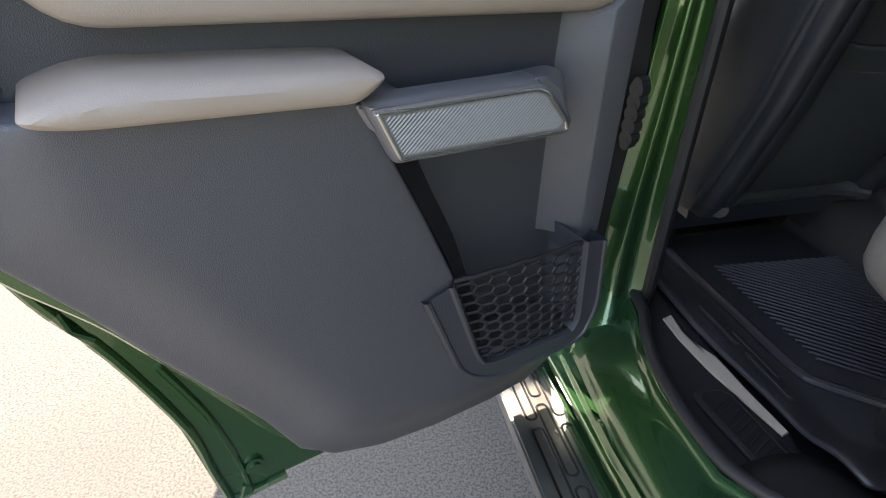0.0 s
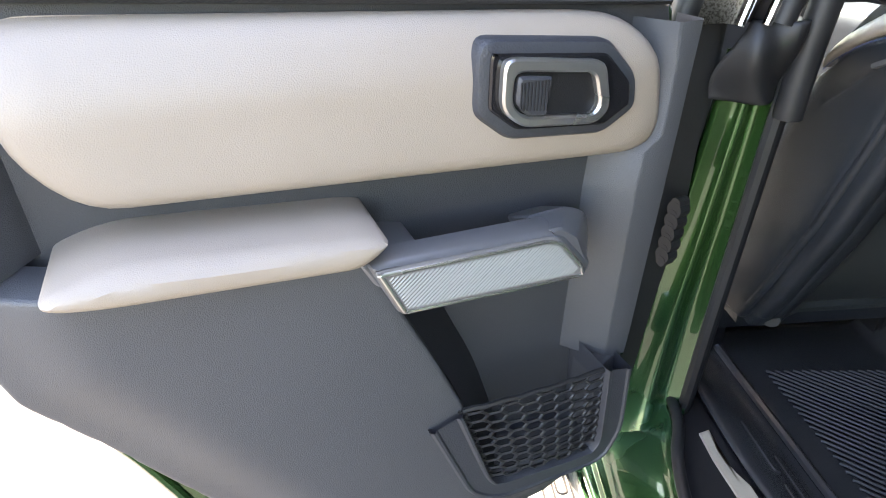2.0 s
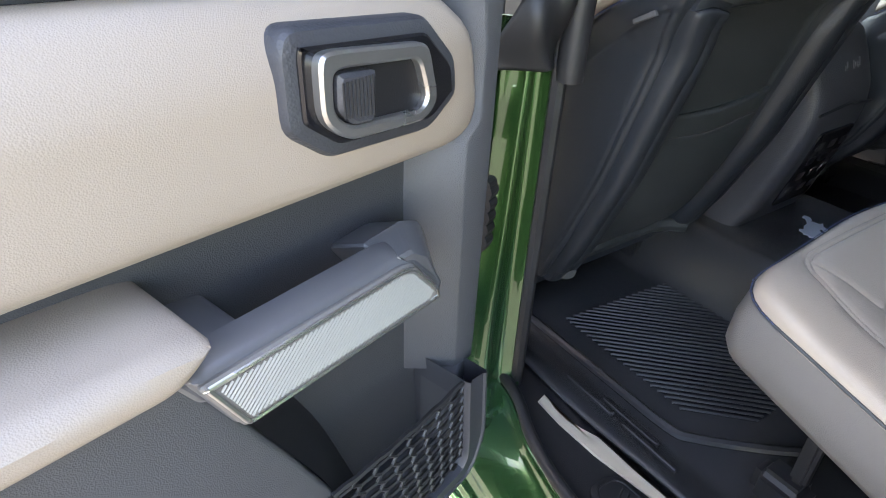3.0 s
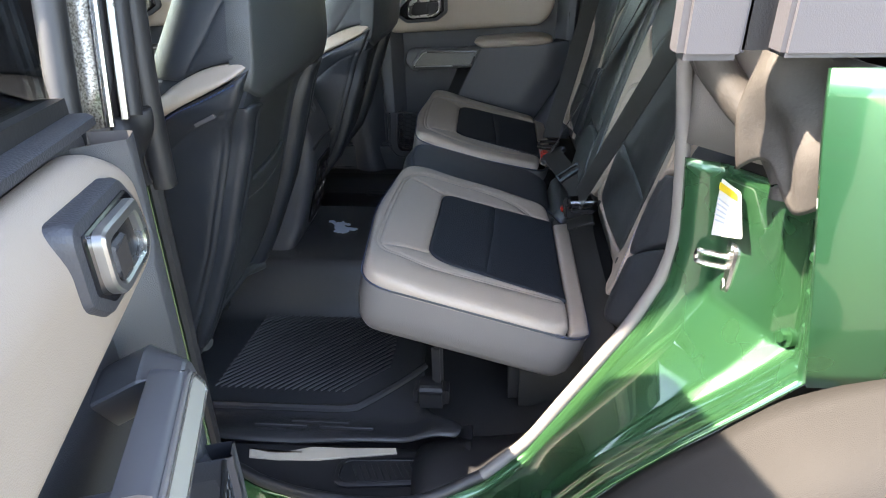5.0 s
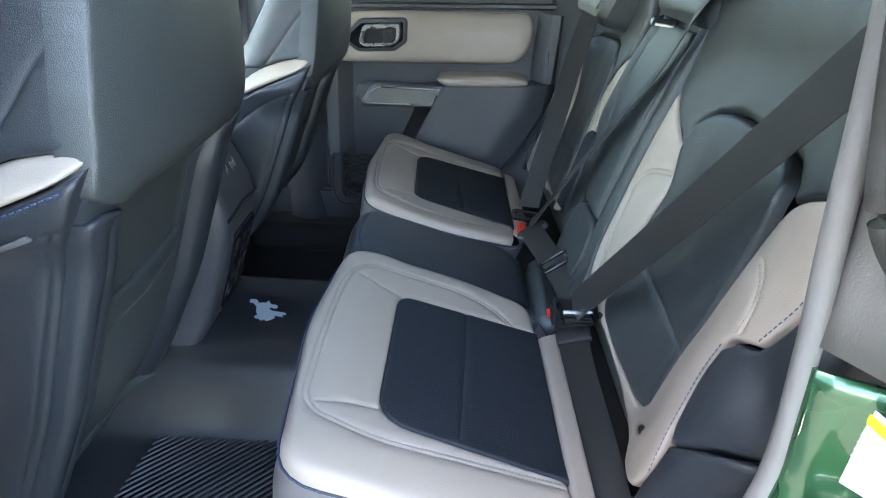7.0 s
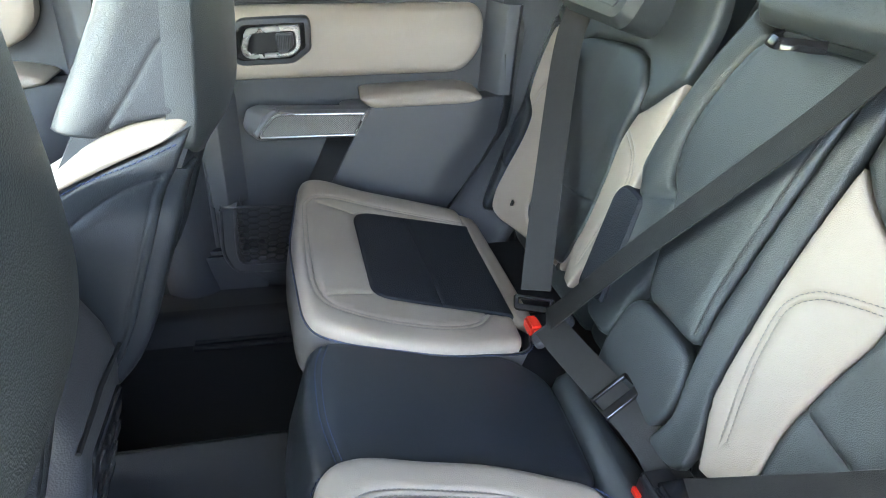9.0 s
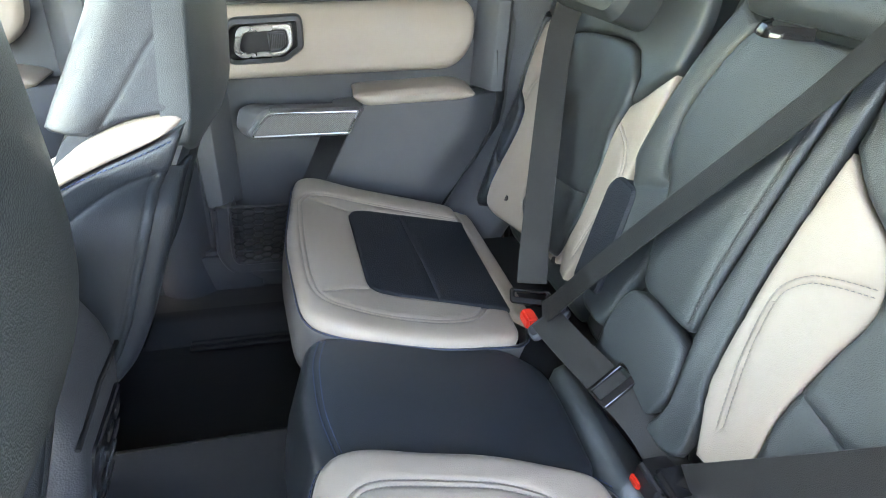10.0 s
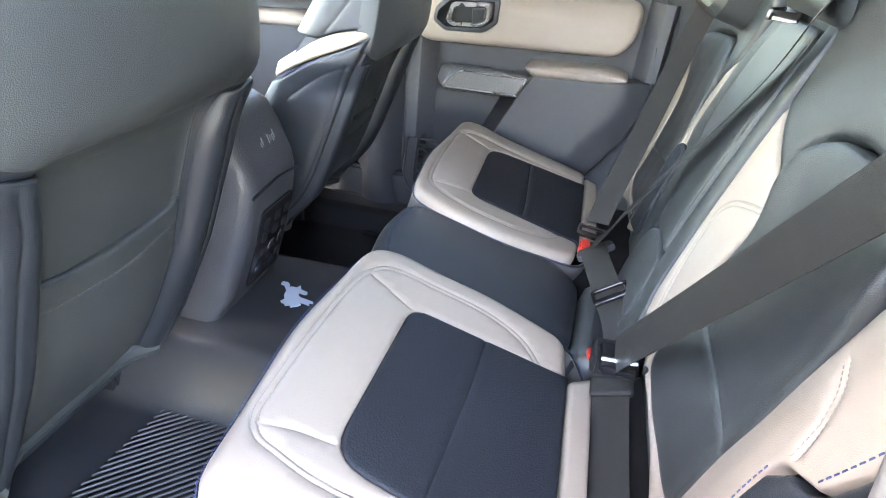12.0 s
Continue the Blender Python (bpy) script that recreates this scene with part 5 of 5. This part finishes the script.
# ---- front seats ----
SEAT_ROWS = [  # height, rear face at the edge, half width, thickness
    (0.70, 0.430, 0.213, 0.20), (0.81, 0.385, 0.220, 0.20), (0.96, 0.333, 0.222, 0.20), (1.06, 0.300, 0.222, 0.19), (1.15, 0.270, 0.222, 0.18), (1.22, 0.248, 0.220, 0.175), (1.27, 0.236, 0.209, 0.160),
    (1.30, 0.232, 0.204, 0.135), (1.34, 0.230, 0.198, 0.112), (1.42, 0.227, 0.178, 0.092), (1.50, 0.226, 0.164, 0.082), (1.58, 0.226, 0.145, 0.075), (1.66, 0.230, 0.120, 0.06), (1.70, 0.240, 0.08, 0.04)]


def front_seat(cx, label, tag, shear, back, drop):
    s = thing("front_seat", (cx, 0.5, 0.66), label, "car seat", "front seats")
    # the lower back is narrower than the shell above it and ends well over the floor
    put = lambda x, y, z: Vector((cx + (x - cx) * (0.935 - 0.085 * smoothstep(1.245, 1.17, z)), y - back - shear * (z - 1.145), max(z, 1.0 - (1.0 - z) * 0.78) - drop * smoothstep(0.72, 0.95, z)))

    def rear_y(px, z):
        y, hw, th = table(SEAT_ROWS, z)
        e = min(1.0, abs(px) / hw)
        rr = 0.022
        over = min(1.0, max(0.0, abs(px) - (hw - rr)) / rr)
        low = y + rr * (1 - math.sqrt(1 - over ** 2)) + 0.036 * smoothstep(0.165, 0.130, abs(px)) * smoothstep(1.255, 1.225, z)
        high = y - 0.030 * (1 - e ** 2.6)
        return lerp(low, high, smoothstep(1.20, 1.28, z))

    bm = bmesh.new()
    rings = []
    for z in [0.70 + 0.0125 * k for k in range(81)]:
        y, hw, th = table(SEAT_ROWS, z)
        hw -= 0.006 + 0.012 * smoothstep(1.24, 1.32, z)
        ring = []
        for k in range(33):
            px = -hw * math.cos(math.pi * k / 32)
            ring.append(put(cx + px, rear_y(px, z) + 0.004, z))
        for k in range(12):
            px = hw - 2 * hw * k / 11
            e = min(1.0, abs(px) / hw)
            ring.append(put(cx + px, y + th - 0.03 * e ** 6 - 0.045 * (1 - e * e) * (1 if z < 1.28 else 0), z))
        rings.append(ring)
    vs = bridge(bm, rings)
    bm.faces.new(list(reversed(vs[0])))
    bm.faces.new(vs[-1])
    part("backrest", bm, NAVY, s, "dark navy leather backrest", sharp=50)
    rear = lambda x, z, h: put(cx + x, rear_y(x, z) - h, z)
    hwz = lambda z: table(SEAT_ROWS, z)[1]
    # smooth upper rear shell with a straight lower apron
    shell = [(-hwz(z), z) for z in (1.66, 1.58, 1.50, 1.42, 1.34, 1.29, 1.262)] + curve2([(-0.198, 1.252), (-0.165, 1.240), (-0.08, 1.234), (0.0, 1.232), (0.08, 1.234), (0.165, 1.240), (0.198, 1.252)], 3) + [(hwz(z), z) for z in (1.262, 1.29, 1.34, 1.42, 1.50, 1.58, 1.66)]
    bm, hf = patch(shell, rear, lambda x, z: 0.004, 0.016, 0.006, 0.003, skirt=0.03)
    part("rear_panel", bm, BACK, s, "charcoal leather rear panel", sharp=60)
    # recessed back, map pocket and the rolls beside them
    recess = rnd([(-0.140, 0.74), (0.140, 0.74), (0.140, 1.228), (-0.140, 1.228)], 0.02, 3)
    bm, hf = patch(recess, rear, lambda x, z: 0.002, 0.02, 0.006, 0.003)
    part("recess_panel", bm, BACK, s, sharp=60)
    pk = rnd([(-0.134, 0.752), (0.134, 0.752), (0.136, 1.088), (0.09, 1.076), (0.0, 1.072), (-0.09, 1.076), (-0.136, 1.088)], [0.03, 0.03, 0.004, 0.03, 0.03, 0.03, 0.004], 3)
    hem = curve2([(-0.125, 1.046), (-0.07, 1.038), (0.0, 1.034), (0.07, 1.038), (0.125, 1.046)])
    bm, hf = patch(pk, rear, lambda x, z: 0.010 + 0.009 * math.sin(max(0, min(1, (z - 0.75) / 0.34)) * math.pi) + 0.001 * math.sin(40 * x + 25 * z), 0.016, 0.007, 0.006, [hem], 0.0014, 0.003)
    part("map_pocket", bm, BACK, s, "charcoal vinyl map pocket", sharp=60)
    part("pocket_stitching", seam_rows(hem, rear, hf, (0.0,), 0.005, 0.003, 0.0013), SEAM, s)
    for q in (-1, 1):
        roll = curve2([(q * 0.146, 0.735), (q * 0.147, 0.90), (q * 0.147, 1.06), (q * 0.146, 1.16), (q * 0.150, 1.228)], 4) + [(q * 0.19, 1.238)] + [(q * (hwz(z) - 0.004), z) for z in (1.235, 1.17, 1.12, 1.05, 0.96, 0.88, 0.80, 0.735)]
        line = [(q * w, z) for w, z in ((0.186, 0.745), (0.188, 0.85), (0.190, 0.96), (0.190, 1.06), (0.188, 1.14), (0.180, 1.215))]
        bm, hf = patch(roll, rear, lambda x, z: 0.003, 0.012, 0.006, 0.005, [line], 0.0025, 0.003)
        part("rear_roll", bm, NAVY, s, sharp=60)
    part("lower_band", tube([rear(-0.180 + 0.36 * k / 10, 0.728, -0.008) for k in range(11)], 0.018, 10), BACK, s, "dark lower edge")
    # sides: upper panel, beige band on a sloping ledge, lower bolster
    band_top = lambda y: table([(0.22, 1.302), (0.30, 1.287), (0.34, 1.270), (0.39, 1.241), (0.50, 1.17)], y)[0]
    front = lambda z: table([(0.70, 0.62), (1.0, 0.54), (1.17, 0.455), (1.22, 0.440), (1.26, 0.405), (1.40, 0.335), (1.55, 0.295), (1.70, 0.28)], z)[0]
    for q in (-1, 1):
        def out(y, z):
            d = band_top(y) - z
            x = 0.203 + 0.021 * smoothstep(0.0, 0.026, d) - 0.24 * min(0.13, max(0.0, z - 1.30)) - 0.17 * max(0.0, z - 1.43)
            f = max(0.0, y - (front(z) - 0.05)) / 0.05
            x -= 0.05 * (1 - math.sqrt(max(0.0, 1 - min(1.0, f) ** 2)))
            b = max(0.0, (rear_y(hwz(z), z) + 0.035) - y) / 0.035
            return x - 0.004 * min(1.0, b) ** 2

        lay = lambda y, z, h, q=q, out=out: put(cx + q * (out(y, z) + h), y, z)
        redge = lambda z: rear_y(hwz(z), z) + 0.001
        arc = curve2([(0.234, 1.379), (0.252, 1.381), (0.270, 1.362), (0.295, 1.325), (0.335, 1.270)])
        panel = [(redge(z), z) for z in (1.303, 1.34, 1.38, 1.42, 1.47, 1.52, 1.57)] + [(front(z) - 0.004, z) for z in (1.57, 1.50, 1.42, 1.36, 1.31, 1.275)] + [(y, band_top(y) + 0.001) for y in (0.34, 0.30, 0.26)]
        bm, hf = patch(panel, lay, lambda y, z: 0.002, 0.012, 0.006, 0.004, [arc], 0.0025, 0.003, 0.02)
        part("side_panel", bm, NAVY, s, "navy leather side panel", sharp=60)
        strip = curve2([(0.238, 1.290), (0.246, 1.2955), (0.264, 1.2940), (0.30, 1.286), (0.34, 1.269), (0.39, 1.240), (0.43, 1.213)], 3) + curve2([(0.425, 1.188), (0.385, 1.214), (0.34, 1.238), (0.30, 1.256), (0.265, 1.272), (0.244, 1.284)], 3)
        bm, hf = patch(strip, lay, lambda y, z: 0.004, 0.010, 0.007, 0.005, skirt=0.016)
        part("shoulder_band", bm, BEIGE, s, "beige leather shoulder band", sharp=60)
        hem2 = curve2([(0.250, 1.271), (0.30, 1.249), (0.34, 1.233), (0.385, 1.209), (0.42, 1.187)])
        crease = curve2([(0.246, 1.236), (0.28, 1.228), (0.315, 1.213), (0.36, 1.183), (0.40, 1.15)])
        lower = [(redge(z), z) for z in (1.286, 1.24, 1.20, 1.15, 1.08, 1.0, 0.92, 0.84, 0.76, 0.71)] + [(front(z) - 0.006, z) for z in (0.71, 0.80, 0.90, 1.0, 1.10)] + curve2([(0.44, 1.175), (0.42, 1.184), (0.38, 1.210), (0.34, 1.235), (0.30, 1.253), (0.262, 1.270)], 3)
        runs = [(redge(z) + 0.012, z) for z in (1.235, 1.20, 1.15, 1.08, 1.0, 0.92, 0.84, 0.76)]
        bm, hf = patch(lower, lay, lambda y, z: 0.003 + 0.004 * smoothstep(1.20, 1.24, z), 0.014, 0.007, 0.005, [crease, hem2, runs], 0.0024, 0.003, 0.02)
        part("side_bolster", bm, NAVY, s, "navy leather side bolster", sharp=60)
        part("shoulder_stitching", seam_rows(hem2, lay, hf, (0.0,), 0.005, 0.0022, 0.0018, 0.0024), BLUETHREAD, s, "blue contrast stitching")
        edge = [(hwz(z) - 0.0045, z) for z in (1.305, 1.33, 1.36, 1.40, 1.44, 1.48, 1.52)]
        part("edge_stitching", stitches([[put(cx + q * x, rear_y(x, z) - 0.0008, z) for x, z in spaced(edge, 0.008)]], (q, -0.8, 0), 0.005, 0.0022, 0.0018), BLUETHREAD, s, "blue contrast stitching")
        if q == tag:
            bm, _ = patch([(0.285, 1.2265), (0.318, 1.2115), (0.319, 1.2165), (0.286, 1.2325)], lay, lambda y, z: 0.0095, 0.006, 0.001, 0.0005, skirt=0.008)
            part("side_tag", bm, SATIN, s, "small pale sewn tag")
    part("seat_base", block((cx - 0.23, 0.46, 0.70), (cx + 0.23, 0.98, 0.88), 0.05, seg=4), NAVY, s, "navy leather seat base")
    for dx in (-0.175, 0.175):
        part("seat_rail", block((cx + dx - 0.025, 0.52, 0.615), (cx + dx + 0.025, 0.95, 0.70), 0.006), BLACK, s)
    return s


front_seat(-0.379, "navy leather front seat with beige shoulder band and map pocket", -1, 0.0, 0.006, 0.0)
front_seat(0.379, "navy leather passenger seat with beige shoulder band", 1, 0.03, 0.018, 0.056)

# ---- console ----
con = thing("centre_console", (0, 0.40, 0.74), "dark plastic centre console with rear vents and sockets", "centre console")


def con_ring(z):
    y, hw = table([(0.735, 0.392, 0.124), (0.76, 0.384, 0.119), (0.80, 0.362, 0.106), (0.90, 0.332, 0.095), (0.97, 0.316, 0.090), (1.01, 0.312, 0.089), (1.04, 0.318, 0.089), (1.09, 0.340, 0.088), (1.125, 0.358, 0.084), (1.145, 0.385, 0.076), (1.15, 0.43, 0.066)], z)
    pts = rnd([(-hw, y), (hw, y), (hw, 1.2), (-hw, 1.2)], [0.03, 0.03, 0.01, 0.01], 5)
    return [Vector((px, py, z)) for px, py in pts]


bm = bmesh.new()
vs = bridge(bm, [con_ring(z) for z in (0.735, 0.76, 0.80, 0.85, 0.90, 0.95, 0.985, 1.005, 1.02, 1.04, 1.065, 1.09, 1.11, 1.125, 1.138, 1.147, 1.15)])
bm.faces.new(vs[-1])
bm.faces.new(list(reversed(vs[0])))
part("body", bm, PANELDARK, con)
yf = lambda z: table([(0.735, 0.392), (0.80, 0.362), (0.90, 0.332), (0.97, 0.316), (1.01, 0.312), (1.04, 0.318), (1.09, 0.340)], z)[0]
con_to = lambda u, v, h: Vector((u, yf(v) - h, v))
plate = part("socket_plate", pad(rnd([(-0.050, 0.80), (0.062, 0.80), (0.062, 0.965), (-0.050, 0.965)], 0.01, 3), [(0, -0.004), (0, 0.003), (0.003, 0.005)], con_to, steps=(0.5,)), GLOSSBLACK, con, "gloss black socket plate")
for k, z in enumerate((0.935, 0.905, 0.870, 0.835)):
    for x in (-0.03, 0.01, 0.045):
        part("socket", pad(rnd([(x - 0.010, z - 0.009), (x + 0.010, z - 0.009), (x + 0.010, z + 0.009), (x - 0.010, z + 0.009)], 0.004, 2), [(0, 0.004), (0, 0.006), (0.003, 0.0065)], con_to, steps=(0.5,)), STEEL if (k + int(x * 100)) % 3 == 0 else BLACK, plate)
part("crease", tube([con_to(-0.082, 1.004, 0.0), con_to(-0.03, 1.010, 0.001), con_to(0.0, 1.012, 0.001), con_to(0.03, 1.010, 0.001), con_to(0.082, 1.004, 0.0)], 0.003, 6), BLACK, con)
bm = bmesh.new()
for k, x in enumerate((-0.012, -0.006, 0.014, 0.021, 0.028, 0.034)):
    z = 1.068 + 0.003 * (k % 2)
    pad([(x, z), (x + 0.004, z), (x + 0.004, z + 0.007 + 0.003 * (k % 3)), (x, z + 0.007 + 0.003 * (k % 3))], [(0, -0.002), (0, 0.0012)], con_to, steps=(0.5,), bm=bm)
part("printed_mark", bm, SATIN, con, "small pale printed marks")
part("lid", block((-0.078, 0.44, 1.142), (0.078, 0.90, 1.168), 0.010, seg=3), NAVY, con, "navy leather armrest lid")


# ---- floor mats ----
floor_mat = thing("floor_mat", (-0.4, 0.3, 0.62), "black ribbed rubber floor liner with pale horse emblem, dusty", "floor mat")


def mat_z(x, y):
    hump = 0.118 * max(0.0, min(1.0, (x + 0.245) / 0.085)) if x < 0.16 else 0.118 * max(0.0, min(1.0, (0.245 - x) / 0.085))
    hump = hump * hump * (3 - 2 * hump / 0.118) / 0.118 if hump else 0.0
    rim = 0.034 * smoothstep(-0.545, -0.640, x) + 0.004 * math.sin(17 * y) * smoothstep(-0.60, -0.645, x)
    lobe = 0.022 * smoothstep(0.05, -0.02, y) * smoothstep(-0.50, -0.56, x)
    return 0.640 + hump + rim + lobe


def mat_f(a, b):
    x = lerp(-0.645 + 0.010 * smoothstep(0.55, 0.9, b), 0.150, a)
    back = table([(-0.645, -0.040), (-0.625, -0.056), (-0.605, -0.058), (-0.585, -0.048), (-0.560, -0.012), (-0.536, 0.006), (-0.50, 0.018), (-0.40, 0.032), (0.15, 0.055)], x)[0]
    y = lerp(0.58, back, b)
    return Vector((x, y, mat_z(x, y)))


thicken(part("liner", sheet(mat_f, 90, 44), MAT, floor_mat), 0.006)
ribbed = [(-0.484, 0.452), (-0.484, 0.183), (-0.405, 0.103), (-0.186, 0.103), (-0.186, 0.425)]
for k in range(44):
    c = -0.372 + k * 0.0148
    run = [(-0.484 + 0.002 * j, c + 0.484 - 0.002 * j) for j in range(151)]
    run = [p for p in run if inside(ribbed, *p)]
    if len(run) > 4:
        (xa, ya), (xb, yb) = run[0], run[-1]
        part("rib", tube([(xa, ya, 0.6425), (xa + 0.003, ya - 0.003, 0.6440), (xb - 0.003, yb + 0.003, 0.6440), (xb, yb, 0.6425)], 0.0025, 6), RUBBER, floor_mat)
ridge = smooth_path([(-0.54, 0.56, 0.645), (-0.537, 0.30, 0.645), (-0.534, 0.17, 0.645), (-0.515, 0.132, 0.645), (-0.444, 0.064, 0.645), (-0.40, 0.03, 0.645)], 5)
part("raised_rim", tube(ridge, 0.008, 8), MAT, floor_mat)
for y0, y1, x in ((0.10, 0.20, -0.598), (0.22, 0.32, -0.598), (0.15, 0.26, -0.575)):
    part("moulded_bar", pad(rnd([(x - 0.008, y0), (x + 0.008, y0), (x + 0.008, y1), (x - 0.008, y1)], 0.006, 2), [(0, 0), (0, 0.004), (0.002, 0.006)], lambda u, v, h: Vector((u, v, mat_z(u, v) + h)), steps=(0.5,)), MAT, floor_mat)
# horse emblem, a plain running shape
L0, LX, LY = Vector((0.008, 0.291, 0.7615)), Vector((1, 0, 0)), Vector((0, 1, 0))
horse = [(0.027, 0.043), (0.037, 0.044), (0.038, 0.033), (0.031, 0.025), (0.021, 0.024), (0.026, 0.020), (0.027, 0.008), (0.036, 0.005), (0.023, -0.003), (0.019, -0.018), (0.011, -0.020), (0.009, -0.013), (0.013, -0.005), (0.005, -0.004), (-0.002, -0.013), (-0.007, -0.041),
         (-0.012, -0.044), (-0.014, -0.035), (-0.021, -0.040), (-0.018, -0.026), (-0.017, -0.018), (-0.024, -0.024), (-0.031, -0.019), (-0.038, -0.009), (-0.032, -0.005), (-0.037, 0.003), (-0.031, 0.007), (-0.030, 0.014), (-0.025, 0.018), (-0.018, 0.013), (-0.005, 0.020), (0.011, 0.023), (0.026, 0.035)]
bm = bmesh.new()
lo = [bm.verts.new(L0 + LX * u + LY * v) for u, v in horse]
hi = [bm.verts.new(L0 + LX * u + LY * v + Vector((0, 0, 0.002))) for u, v in horse]
for i in range(len(horse)):
    bm.faces.new((lo[i], lo[i - 1], hi[i - 1], hi[i]))
bmesh.ops.triangulate(bm, faces=[bm.faces.new(hi)])
part("emblem", bm, LOGO, floor_mat, "pale silver horse emblem")
# far liner coloured darker than the near one, for the seats' shade
far_mat = thing("floor_mat", (0.42, 0.3, 0.62), "black rubber floor liner in the far footwell", "floor mat")
thicken(part("liner", sheet(lambda a, b: Vector((lerp(0.20, 0.60, a), lerp(0.56, 0.05, b), 0.632 + 0.05 * max(0, a - 0.85) / 0.15)), 20, 6), BLACK, far_mat), 0.006)
for x in (0.545, 0.525):
    part("moulded_bar", pad(rnd([(x - 0.006, 0.08), (x + 0.006, 0.08), (x + 0.006, 0.34), (x - 0.006, 0.34)], 0.005, 2), [(0, 0), (0, 0.005), (0.002, 0.007)], lambda u, v, h: Vector((u, v, 0.632 + h)), steps=(0.5,)), BLACK, far_mat)

# sunlight on the black sill, laid on as a thin pale strip
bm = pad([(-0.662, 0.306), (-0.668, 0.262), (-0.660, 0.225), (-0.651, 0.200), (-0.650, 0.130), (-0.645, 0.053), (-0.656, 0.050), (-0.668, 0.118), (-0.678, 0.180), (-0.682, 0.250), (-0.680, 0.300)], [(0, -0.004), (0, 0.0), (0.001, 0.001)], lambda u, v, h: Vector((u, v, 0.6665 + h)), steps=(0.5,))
part("sill_sun_strip", bm, SUNLIT, car, "pale strip of sunlight painted on the sill beside the mat")
# seat latch foot under the bench
foot = thing("seat_latch", (-0.52, 0.0, 0.66), "black plastic seat latch foot under the cushion", "seat latch")
part("cover", block((-0.55, -0.03, 0.66), (-0.50, 0.035, 0.715), 0.012, seg=3), BLACK, foot)
part("lever", block((-0.535, -0.02, 0.715), (-0.515, 0.0, 0.80), 0.005), BLACK, foot)
